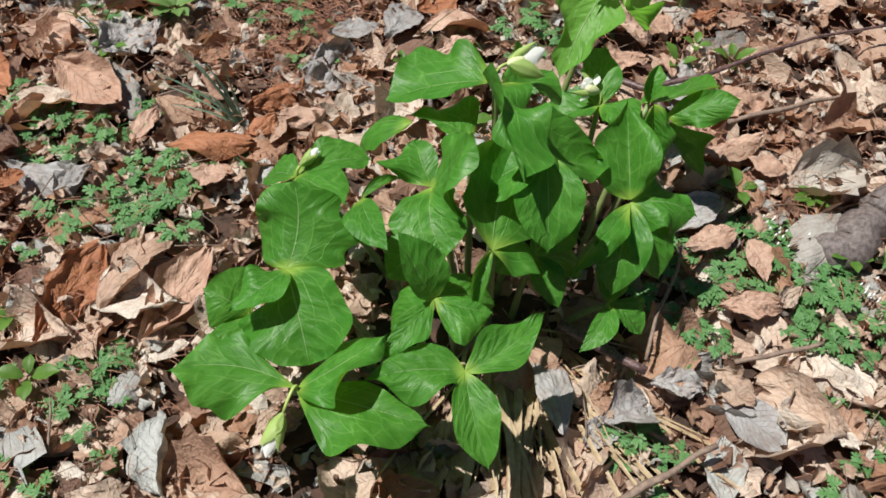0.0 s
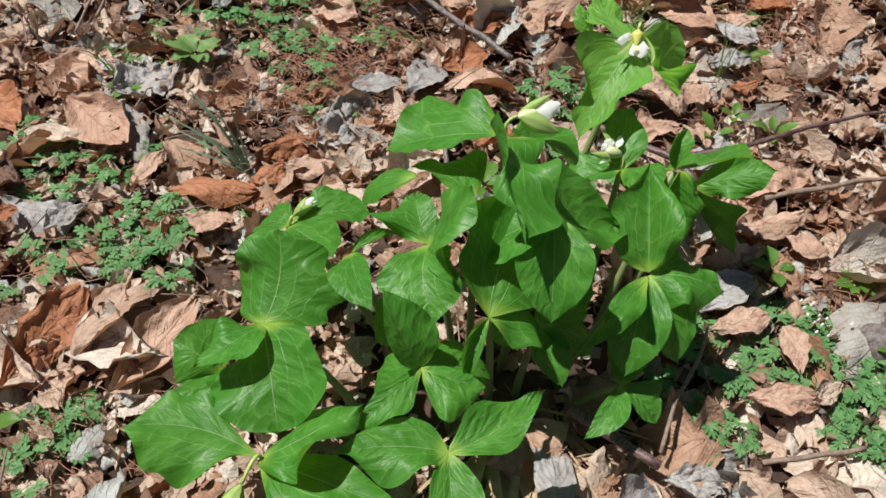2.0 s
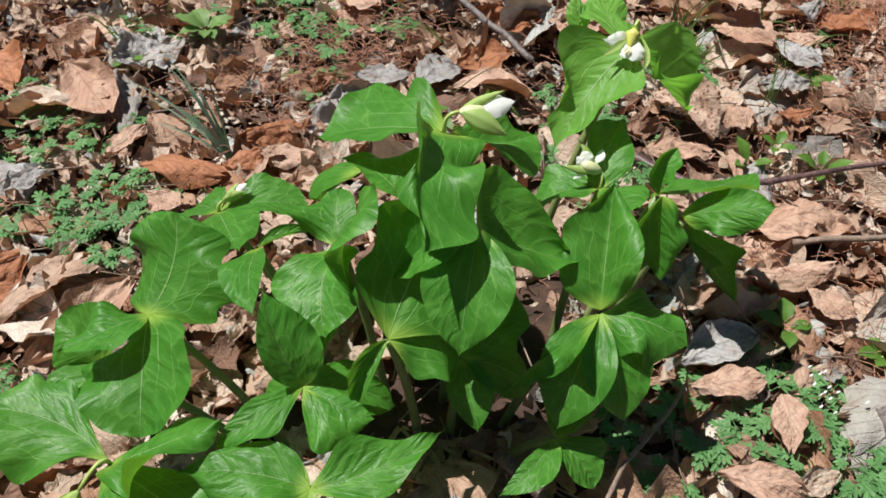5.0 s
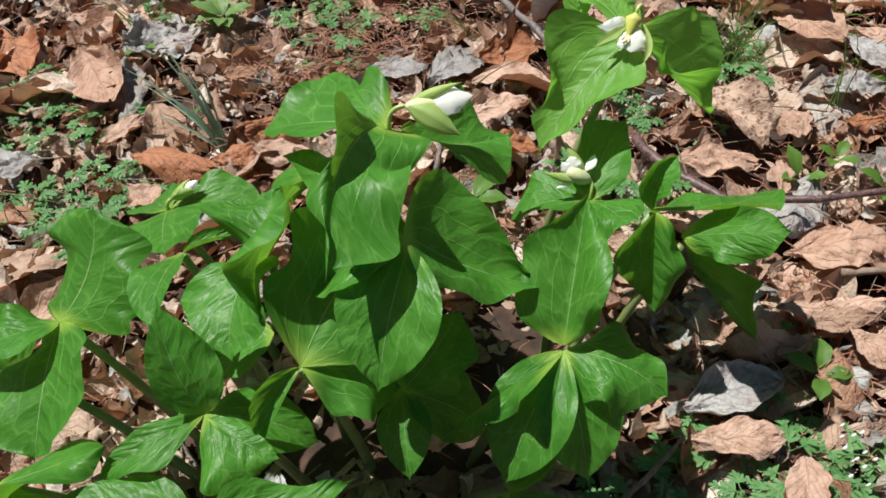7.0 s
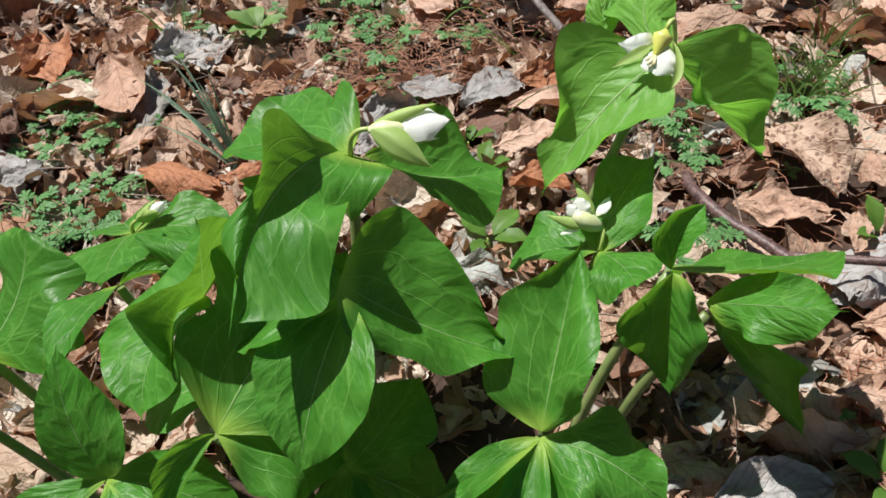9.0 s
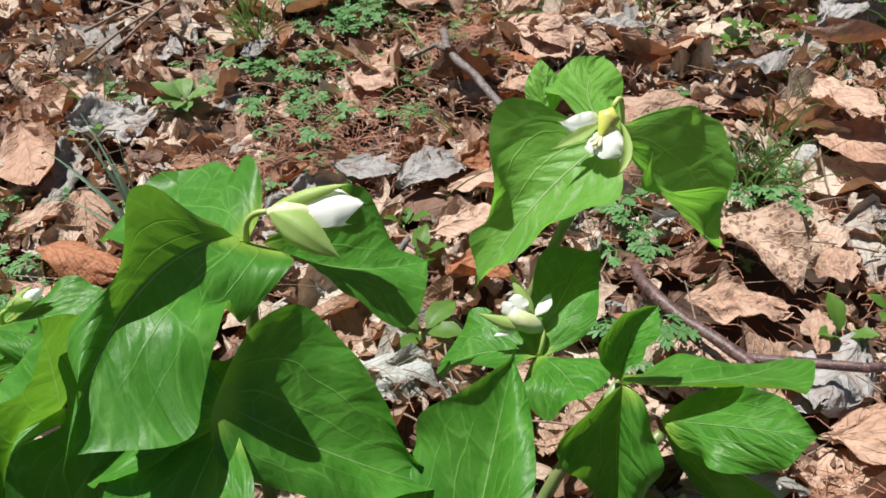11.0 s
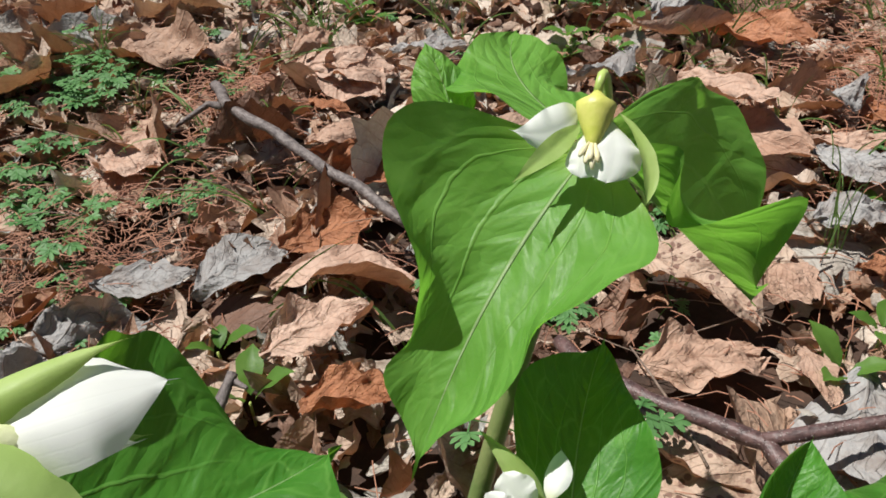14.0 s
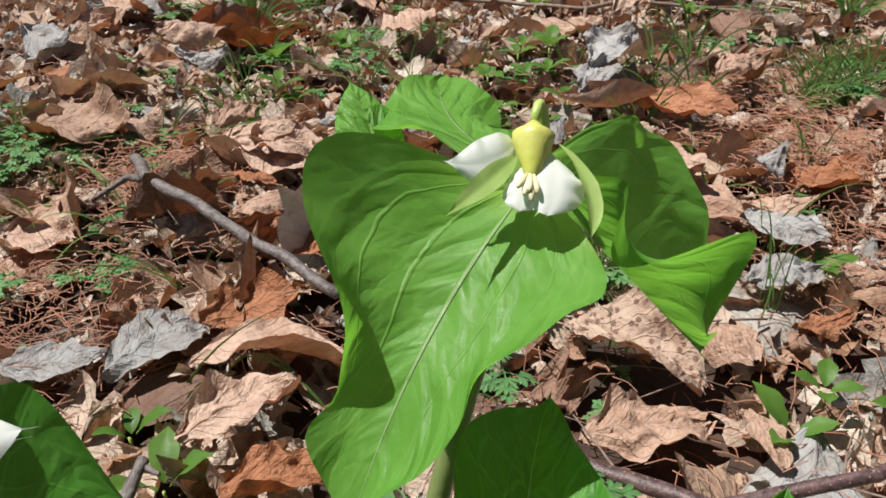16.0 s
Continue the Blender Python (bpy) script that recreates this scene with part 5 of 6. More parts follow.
fallen(0.524, 1.046, 0.024, 0.088, 34, 2, 0, M_TAN, "large bright tan leaf lying flat", 612, 0.62, -0.12, 0.1, 0.06, torn=0.3)
fallen(0.503, 1.119, 0.024, 0.074, 37, 2, 0, M_GREY, "pale grey flat leaf with clear veins", 613, 0.62, -0.12, 0.1, 0.05, torn=0.3)
fallen(-0.427, 1.948, 0.074, 0.134, -28, 8, -4, M_GREY, "grey withered leaf in the litter", 621, 0.6, -0.25, 0.1, 0.09, torn=0.3)
fallen(0.421, 1.793, 0.074, 0.139, 61, 14, -4, M_GREY, "grey withered leaf in the litter", 622, 0.6, -0.25, 0.1, 0.09, torn=0.3)
fallen(-0.172, 1.906, 0.074, 0.103, 18, 8, -4, M_TAN, "pinkish tan leaf in the litter", 623, 0.5, -0.25, 0.1, 0.09, torn=0.3)
fallen(0.136, 1.967, 0.074, 0.140, -65, 8, -4, M_TAN, "pinkish tan leaf in the litter", 624, 0.5, -0.25, 0.1, 0.09, torn=0.3)
fallen(0.381, 2.040, 0.074, 0.108, -28, 8, -4, M_TAN, "tan leaf in the litter", 625, 0.4, -0.25, 0.1, 0.09, torn=0.3)
fallen(0.044, 1.560, 0.067, 0.056, 43, 8, -4, M_TAN, "tan crumpled leaf in the litter", 626, 0.5, -0.25, 0.1, 0.09, torn=0.3)
fallen(-0.012, 1.606, 0.072, 0.068, 65, 14, -4, M_TAN, "tan crumpled leaf in the litter", 627, 0.5, -0.25, 0.1, 0.09, torn=0.3)
fallen(0.486, 2.104, 0.074, 0.104, 46, 8, -4, M_TAN, "tan leaf in the litter", 628, 0.5, -0.25, 0.1, 0.09, torn=0.3)
fallen(0.584, 1.785, 0.074, 0.082, 36, 8, -4, M_TAN, "tan leaf in the litter", 629, 0.5, -0.25, 0.1, 0.09, torn=0.3)
fallen(0.609, 1.377, 0.036, 0.040, -19, 8, -4, M_TAN, "bright tan leaf in the litter", 630, 0.5, -0.25, 0.1, 0.09, torn=0.3)
fallen(0.555, 1.523, 0.062, 0.056, 35, 8, -4, M_GREY, "grey withered leaf in the litter", 631, 0.5, -0.25, 0.1, 0.09, torn=0.3)
fallen(-0.127, 1.810, 0.074, 0.072, 2, 8, -4, M_GREY, "grey withered leaf in the litter", 632, 0.4, -0.25, 0.1, 0.09, torn=0.3)
fallen(-0.417, 2.178, 0.074, 0.140, -46, 14, -4, M_TAN, "tan crumpled leaf in the litter", 633, 0.5, -0.25, 0.1, 0.09, torn=0.3)
fallen(0.005, 2.222, 0.074, 0.119, -48, 8, -4, M_TAN, "tan crumpled leaf in the litter", 634, 0.5, -0.25, 0.1, 0.09, torn=0.3)
fallen(0.495, 1.683, 0.045, 0.124, -30, 16, -5, M_RED, "russet long leaf lying in the litter", 452, 0.44, 0.30, 0.06, 0.09, torn=0.2)


# ---- sticks ----
def stick(points, r0, r1, material, label, name="stick", sides=10, wobble=0.1, forks=()):
    pts = []
    for a, b in zip(points, points[1:]):
        a, b = Vector(a), Vector(b)
        n = max(3, int((b - a).length / 0.012))
        pts += [a.lerp(b, i / n) for i in range(n)]
    pts.append(Vector(points[-1]))
    foot = pts[0].copy()
    out = []
    for i, p in enumerate(pts):
        sway = Vector((noise.noise(p * 22), noise.noise(p * 22 + Vector((7, 0, 0))), noise.noise(p * 22 + Vector((0, 9, 0))) * 0.5)) * r0 * 0.9
        out.append(p - foot + sway)
    n = len(out)
    v, f = tube(out, [(r0 + (r1 - r0) * i / (n - 1)) * (1 + 0.18 * noise.noise(pts[i] * 45)) for i in range(n)], sides, wobble, n)
    p = thing(name, foot, label, name, "sticks on the forest floor")
    part("rod", mesh_of("rod", v, f, material), p)
    for fork in forks:
        pts2 = [Vector(q) - foot for q in fork]
        fine = []
        for a, b in zip(pts2, pts2[1:]):
            fine += [a.lerp(b, i / 6) for i in range(6)]
        fine.append(pts2[-1])
        m = len(fine)
        v, f = tube(fine, [r0 * 0.8 * (1 - 0.6 * i / (m - 1)) for i in range(m)], 8, 0.1, m)
        part("fork", mesh_of("fork", v, f, material), p)
    return p


stick([(-0.085, 1.49, 0.083), (-0.04, 1.43, 0.086), (0.02, 1.39, 0.082), (0.10, 1.335, 0.066), (0.17, 1.29, 0.055)], 0.0060, 0.0048, M_BARK, "grey-brown dead stick with rough bark", forks=([(-0.06, 1.455, 0.075), (-0.085, 1.47, 0.07), (-0.12, 1.455, 0.05)],))
stick([(0.30, 1.19, 0.025), (0.34, 1.145, 0.03), (0.43, 1.10, 0.035), (0.46, 1.06, 0.03)], 0.0062, 0.0055, M_DARKBARK, "dark forked stick with speckled bark", forks=([(0.43, 1.10, 0.037), (0.52, 1.115, 0.055), (0.62, 1.17, 0.06), (0.74, 1.24, 0.05), (0.90, 1.29, 0.05)],))
stick([(0.17, 2.33, 0.07), (0.42, 2.22, 0.075), (0.50, 2.26, 0.08), (0.72, 2.21, 0.07)], 0.0042, 0.003, M_TWIG, "long thin grey-brown fallen branch on the litter", forks=([(0.42, 2.22, 0.077), (0.40, 2.05, 0.06), (0.385, 1.98, 0.05)],))
for k, (ax, ay, az, bx, by, bz) in enumerate(((-0.737, 1.421, 0.055, -0.552, 1.411, 0.06), (-0.644, 1.331, 0.045, -0.591, 1.455, 0.065), (-0.55, 1.305, 0.045, -0.563, 1.476, 0.07), (-0.571, 1.263, 0.04, -0.581, 1.406, 0.055))):
    stick([(ax, ay, az), ((ax + bx) / 2, (ay + by) / 2, (az + bz) / 2 + 0.004), (bx, by, bz)], 0.0026, 0.0018, M_TWIG, "thin straight grey-brown twig on litter", "twig")
stick([(0.56, 1.05, 0.02), (0.64, 1.075, 0.03), (0.76, 1.12, 0.03)], 0.0045, 0.003, M_TWIG, "thin brown stick on leaves")
stick([(0.45, 0.79, 0.03), (0.43, 0.73, 0.05), (0.40, 0.67, 0.045), (0.385, 0.615, 0.02)], 0.0017, 0.0026, M_TWIG, "thin bent grey twig standing out", "twig")
stick([(0.28, 0.66, 0.02), (0.34, 0.625, 0.02), (0.385, 0.595, 0.02)], 0.007, 0.006, M_DARKBARK, "dark damp stick lying by stems")
stick([(0.50, 0.625, 0.01), (0.56, 0.64, 0.015), (0.62, 0.66, 0.01)], 0.0035, 0.003, M_TWIG, "thin brown twig on litter", "twig")
stick([(0.33, 0.435, 0.0), (0.40, 0.475, 0.01), (0.46, 0.51, 0.01)], 0.005, 0.0035, M_TWIG, "pale peeled twig on straw", "twig")
stick([(0.15, 2.50, 0.06), (0.35, 2.42, 0.06), (0.48, 2.36, 0.07), (0.62, 2.43, 0.07), (0.78, 2.36, 0.05)], 0.008, 0.005, M_BARK, "long grey stick on the litter")
stick([(0.46, 2.36, 0.06), (0.44, 2.20, 0.06), (0.42, 2.08, 0.05)], 0.004, 0.003, M_TWIG, "thin grey twig on litter", "twig")
stick([(0.665, 0.80, 0.0), (0.72, 0.855, 0.01), (0.83, 0.93, 0.02)], 0.030, 0.034, M_BARK, "weathered grey log end with pale lichen", "log", 16, 0.07)
stick([(0.084, 1.105, 0.045), (0.085, 1.079, 0.035), (0.094, 1.041, 0.020)], 0.0042, 0.0036, M_BARK, "short bent grey twig in the litter", "twig", 8, 0.1, ([(0.084, 1.105, 0.04), (0.101, 1.094, 0.045)],))
for k in range(26):
    r = random.Random(500 + k)
    x, y, a = r.uniform(-0.7, 0.95), r.uniform(0.45, 2.3), r.uniform(0, 6.28)
    ln = r.uniform(0.05, 0.16)
    z = ground_height(x, y) + 0.03
    stick([(x, y, z), (x + math.cos(a) * ln * 0.5, y + math.sin(a) * ln * 0.5, z + r.uniform(0, 0.02)), (x + math.cos(a + 0.2) * ln, y + math.sin(a + 0.2) * ln, z + r.uniform(-0.01, 0.02))], 0.0018, 0.001, M_TWIG, "thin dry twig lying in the litter", "twig", 6)


# ---- straw tuft ----
def ribbon(points, widths, up=Vector((0, 0, 1)), fold=0.3):
    """A folded strip along points: three rails."""
    vs, n = [], len(points)
    for i, p in enumerate(points):
        d = (points[min(i + 1, n - 1)] - points[max(i - 1, 0)]).normalized()
        s = d.cross(up)
        s = s.normalized() if s.length > 1e-4 else Vector((1, 0, 0))
        nn = s.cross(d)
        vs += [p - s * widths[i], p - nn * widths[i] * fold, p + s * widths[i]]
    fs = [(i * 3 + j, i * 3 + j + 1, i * 3 + j + 4, i * 3 + j + 3) for i in range(n - 1) for j in range(2)]
    uv = [(i / (n - 1), j / 2) for i in range(n) for j in range(3)]
    return vs, fs, uv


def blades_mesh(name, strips, material):
    vs, fs, us = [], [], []
    for v, f, u in strips:
        o = len(vs)
        vs += v
        fs += [tuple(i + o for i in q) for q in f]
        us += u
    return mesh_of(name, vs, fs, material, us)


straw_foot = Vector((0.22, 0.66, ground_height(0.22, 0.66)))
straw = thing("straw_tuft", straw_foot, "tuft of dry bleached grass straw on the ground", "dry grass")
for k in range(64):
    r = random.Random(900 + k)
    a = radians(-90 + r.gauss(22, 26))
    ln = r.uniform(0.14, 0.34)
    st = Vector((r.uniform(-0.06, 0.06), r.uniform(-0.05, 0.03), 0.005))
    en = st + Vector((math.cos(a) * ln, math.sin(a) * ln, r.uniform(0.0, 0.03) - 0.02 * ln / 0.3))
    mid = (st + en) / 2 + Vector((r.uniform(-0.02, 0.02), 0, r.uniform(0.005, 0.045)))
    w = r.choice((0.0014, 0.002, 0.0034, 0.006))
    pts = bend(st, mid, en, 9)
    part("straw", blades_mesh("straw", [ribbon(pts, [w * (1 - 0.6 * (i / 8) ** 2) for i in range(9)])], M_STRAW), straw)


# ---- small herbs ----
def leaflet(length, width, lobes=3):
    """A cut leaflet: a fan of blunt lobes along +x."""
    vs, fs, us = [], [], []
    for k in range(lobes):
        off = k - (lobes - 1) / 2
        a = radians(off * 36)
        ln = length * (1 - 0.2 * abs(off))
        c, s = math.cos(a), math.sin(a)
        o = len(vs)
        w = width * 0.5
        for t, ww, zz in ((0, 0.3, 0), (0.4, 0.7, 0.03), (0.78, 1.0, 0.03), (1.0, 0.4, -0.03)):
            for g in (-1, 0, 1):
                x, y = ln * (t + (0.06 if g == 0 and t == 1.0 else 0)), g * w * ww
                vs.append(Vector((x * c - y * s, x * s + y * c, zz * length + abs(g) * 0.05 * length)))
                us.append((t, 0.5 + g / 2))
        fs += [(o + i * 3 + j, o + (i + 1) * 3 + j, o + (i + 1) * 3 + j + 1, o + i * 3 + j + 1) for i in range(3) for j in range(2)]
    return vs, fs, us


def herb_frond(seed, size, stalk):
    """A divided leaf on a thin stalk: several lobed leaflets in three groups."""
    r = random.Random(seed)
    strips = []
    a = r.uniform(0, 6.28)
    lean = r.uniform(0.3, 1.1)
    top = Vector((math.cos(a) * stalk * lean, math.sin(a) * stalk * lean, stalk * r.uniform(0.55, 1.0)))
    pts = bend((0, 0, 0), (top.x * 0.2, top.y * 0.2, top.z * 0.8), top, 5)
    strips.append(ribbon(pts, [0.0007] * 5, Vector((math.sin(a), -math.cos(a), 0.2))))
    pitch = r.uniform(-0.35, 0.15)
    for g in (-1, 0, 1):
        b = a + g * 1.15 + r.uniform(-0.15, 0.15)
        arm = size * (0.75 if g else 1.0)
        for q, far in ((-0.75, 0.55), (0.75, 0.55), (0.0, 0.8), (-0.55, 0.25), (0.55, 0.25)):
            if far < 0.3 and g:
                continue
            d = Vector((math.cos(b), math.sin(b), pitch * 0.6))
            st = top + d * arm * far
            vs, fs, us = leaflet(size * r.uniform(0.34, 0.46), size * 0.15, 3)
            m = Euler((r.uniform(-0.3, 0.3), -pitch + r.uniform(-0.25, 0.25), b + q)).to_matrix()
            strips.append(([st + m @ v for v in vs], fs, us))
        strips.append(ribbon([top, top + Vector((math.cos(b), math.sin(b), pitch * 0.6)) * arm * 0.8], [0.0005, 0.0004]))
    return strips


def joined_frond(strips):
    """One skin: every lobe hangs by a thin stalk from the top of the frond's stem."""
    vs, fs, us = [], [], []
    for v, f, u in strips:
        o = len(vs)
        vs += v
        fs += [tuple(i + o for i in q) for q in f]
        if o:
            fs += [(o + s, o + s + 2, 13) for s in range(0, len(v), 12 if len(v) > 6 else len(v))]
        us += u
    return mesh_of("frond", vs, fs, M_HERB, us)


def herb(x, y, fronds, size, stalk, label="small feathery green herb", white=0, seed=0, spread=0.03):
    z = ground_height(x, y) + 0.005
    p = thing("herb", (x, y, z), label, "herb", "small herbs in the litter")
    r = random.Random(seed)
    for k in range(fronds):
        ox, oy = r.gauss(0, spread), r.gauss(0, spread)
        me = joined_frond(herb_frond(seed * 31 + k, size * r.uniform(0.75, 1.2), stalk))
        f = part("frond", me, p)
        f.location = (ox, oy, 0)
    for k in range(white):
        bx, by, bz = r.gauss(0, 0.013), r.gauss(0, 0.013), r.uniform(0.03, 0.045)
        v, fcs = tube(bend((bx, by, bz), (bx + 0.002, by, bz + 0.002), (bx + 0.003, by + 0.002, bz + 0.004), 3), [0.0004, 0.0015, 0.0007], 6, 0.3, k)
        part("blossom", mesh_of("blossom", v, fcs, M_WHITE), p, "tiny white blossom")
    return p


FEATHERY = [(-0.582, 1.020), (-0.533, 1.020), (-0.524, 0.977), (-0.469, 0.980), (-0.446, 1.003), (-0.497, 1.009), (-0.412, 0.997), (-0.486, 0.935), (-0.392, 0.938), (-0.351, 0.835), (-0.288, 0.830), (-0.317, 0.834), (-0.264, 0.861), (-0.234, 0.835), (-0.289, 0.887), (-0.278, 0.901), (-0.384, 0.795), (-0.453, 0.771), (-0.237, 0.920), (0.447, 0.721), (0.436, 0.698), (0.477, 0.729), (0.482, 0.744), (0.461, 0.692), (0.502, 0.790), (0.498, 0.760)]
FEATHERY += [(0.573, 0.809), (0.596, 0.801), (0.589, 0.772), (0.609, 0.819), (0.577, 0.756), (0.596, 0.748), (0.547, 0.939), (-0.310, 0.581), (-0.341, 0.542), (-0.282, 0.534), (-0.367, 0.460), (-0.289, 0.435), (0.620, 0.776), (0.646, 0.741), (0.672, 0.726), (0.644, 0.691), (0.678, 0.677), (0.657, 0.644), (0.694, 0.646), (0.624, 0.706), (0.667, 0.563), (0.647, 0.481), (0.355, 0.523), (0.368, 0.489), (0.699, 0.782)]
for k, (x, y) in enumerate(FEATHERY):
    herb(x, y, 3 if x > 0.5 else 4, 0.027, 0.034, seed=40 + k, spread=0.018)
SPARSE = [(-0.334, 1.341), (-0.255, 1.299), (-0.185, 1.307), (-0.220, 1.376), (-0.117, 1.226), (-0.268, 1.579), (-0.238, 1.561), (-0.337, 1.362), (-0.313, 1.535), (-0.289, 1.558), (-0.321, 1.518), (-0.232, 1.365), (-0.348, 1.545), (-0.245, 1.563), (-0.255, 1.422), (-0.169, 1.294), (-0.424, 1.397), (-0.335, 1.350), (-0.255, 1.406), (-0.266, 1.509), (-0.349, 1.508), (-0.235, 1.552), (0.240, 1.261), (0.291, 1.279), (0.380, 1.375), (0.373, 1.391), (0.411, 1.382), (0.284, 1.260)]
for k, (x, y) in enumerate(SPARSE):
    herb(x, y, 3, 0.026, 0.045, "pale green feathery herb among needles", seed=400 + k, spread=0.02)
herb(0.70, 0.735, 5, 0.02, 0.03, "green herb with tiny white blossoms", 16, 80)
herb(0.59, 0.835, 5, 0.02, 0.03, "green herb with tiny white blossoms", 14, 81)
herb(0.305, 1.11, 4, 0.026, 0.06, "blue-green divided herb leaves", 0, 82, 0.015)
herb(0.315, 1.06, 3, 0.026, 0.04, "blue-green divided herb leaves", 0, 83, 0.015)
for k in range(7):
    r = random.Random(700 + k)
    herb(r.uniform(-0.5, 0.0), r.uniform(1.2, 1.7), 6, 0.023, 0.034, seed=90 + k)
for k in range(26):
    r = random.Random(730 + k)
    herb(r.uniform(-0.7, 1.2), r.uniform(1.8, 2.7), 8, 0.026, 0.04, seed=130 + k)
for k in range(22):
    r = random.Random(770 + k)
    herb(r.uniform(-0.65, 0.9), r.uniform(0.5, 1.8), 2, 0.018, 0.02, "tiny sparse green herb sprig", seed=170 + k)


def broad_herb(x, y, leaves, size, label, seed, lift=0.5, stalk=0.02, material=None):
    z = ground_height(x, y) + 0.004
    p = thing("seedling", (x, y, z), label, "herb", "small herbs in the litter")
    r = random.Random(seed)
    v, f = tube(bend((0, 0, -0.005), (0, 0, stalk * 0.5), (r.uniform(-0.004, 0.004), 0, stalk), 5), [0.0011] * 5, 6)
    part("stem", mesh_of("stem", v, f, M_PEDICEL), p)
    for k in range(leaves):
        a = 6.283 * k / leaves + r.uniform(-0.3, 0.3)
        d = Vector((math.cos(a), math.sin(a), r.uniform(0.1, lift)))
        ln = size * r.uniform(0.8, 1.2)
        top = Vector((0, 0, stalk))
        me = blade("leaf", material or M_BROAD, top + d * ln * 0.12, top + d * ln, ln * 0.27, 14, ln * 0.27, 14, arch=0.10, peak=0.58, blunt=0.7, wave=0.08, nu=9, nv=7, seed=seed + k)
        part("leaf", me, p)
    return p


broad_herb(-0.355, 1.245, 9, 0.044, "bright green rosette of rounded leaves", 1, 0.45, 0.045, M_GRASS)
broad_herb(0.555, 0.915, 4, 0.035, "bright green oval-leaved seedling", 2, 0.3, 0.03)
broad_herb(0.66, 0.905, 6, 0.03, "bright green seedling with paired leaflets", 3, 0.3, 0.03)
broad_herb(0.69, 0.80, 4, 0.035, "dull green clover-like seedling", 4, 0.3, 0.03)
broad_herb(-0.38, 0.56, 4, 0.036, "pale green broad-leaved seedling", 5, 0.3, 0.03)
broad_herb(-0.43, 0.65, 4, 0.035, "pale green broad-leaved seedling", 6, 0.3, 0.02)
broad_herb(-0.44, 1.15, 4, 0.035, "green seedling beside grey leaves", 7, 0.4, 0.03)
broad_herb(0.15, 1.02, 4, 0.04, "green round-leaved seedling in litter", 8, 0.3, 0.03)
broad_herb(0.535, 1.235, 4, 0.024, "green oval-leaved seedling in litter", 9, 0.7, 0.035)
broad_herb(0.50, 1.19, 3, 0.034, "green oval-leaved seedling in litter", 10, 0.9, 0.03)
broad_herb(0.60, 1.22, 4, 0.036, "green narrow-leaved seedling in litter", 11, 0.9, 0.02)
broad_herb(0.085, 1.12, 3, 0.045, "green narrow-leaved seedling in litter", 12, 1.2, 0.02)
broad_herb(0.04, 1.17, 3, 0.03, "green narrow-leaved seedling in litter", 13, 1.0, 0.02)
broad_herb(0.58, 1.40, 5, 0.03, "dark blue-green seedling in litter", 14, 0.5, 0.02)
for k in range(16):
    r = random.Random(820 + k)
    broad_herb(r.uniform(-0.5, 1.0), r.uniform(1.75, 2.6), 5, r.uniform(0.025, 0.045), "small green seedling in the litter", 20 + k, 0.7, 0.03)


def grass(x, y, blades, length, label, seed, lean=0.6, width=0.0016, heading=None, fan=3.14):
    z = ground_height(x, y) + 0.003
    p = thing("grass_tuft", (x, y, z), label, "grass", "grass tufts in the litter")
    r = random.Random(seed)
    for k in range(blades):
        a = (heading if heading is not None else 0) + r.uniform(-fan, fan)
        ln = length * r.uniform(0.6, 1.2)
        out = ln * r.uniform(0.3, 1.0) * lean
        up = math.sqrt(max(ln * ln - out * out, (0.2 * ln) ** 2))
        st = Vector((r.gauss(0, 0.006), r.gauss(0, 0.006), 0))
        en = st + Vector((math.cos(a) * out, math.sin(a) * out, up * r.uniform(0.6, 1.0)))
        mid = st + Vector((math.cos(a) * out * 0.3, math.sin(a) * out * 0.3, up * 0.8))
        pts = bend(st, mid, en, 8)
        w = width * r.uniform(0.7, 1.2)
        part("blade", blades_mesh("blade", [ribbon(pts, [w * (1 - (i / 7) ** 2 * 0.9) for i in range(8)], Vector((math.sin(a), -math.cos(a), 0.3)))], M_GRASS), p)
    return p


reed_foot = Vector((-0.200, 1.013, ground_height(-0.2, 1.013)))
reed = thing("grass_tuft", reed_foot, "blue-green grass blades arching over leaves", "grass", "grass tufts in the litter")
for tx, ty, tz, w in ((-0.324, 1.006, 0.10, 0.0034), (-0.276, 1.027, 0.12, 0.0036), (-0.258, 1.005, 0.07, 0.0030), (-0.300, 0.990, 0.05, 0.0028), (-0.222, 1.03, 0.13, 0.0024), (-0.30, 1.05, 0.13, 0.0026), (-0.245, 1.03, 0.10, 0.0032), (-0.335, 1.03, 0.06, 0.0022)):
    tip = Vector((tx, ty, tz)) - reed_foot
    pts = bend((0.0, 0.0, 0.0), (tip.x * 0.35, tip.y * 0.35, tip.z * 0.75), tip, 10)
    part("blade", blades_mesh("blade", [ribbon(pts, [0.75 * w * (1 - 0.92 * (i / 9) ** 2) for i in range(10)], Vector((0.2, -0.5, 1.0)), 0.4)], M_REED), reed)
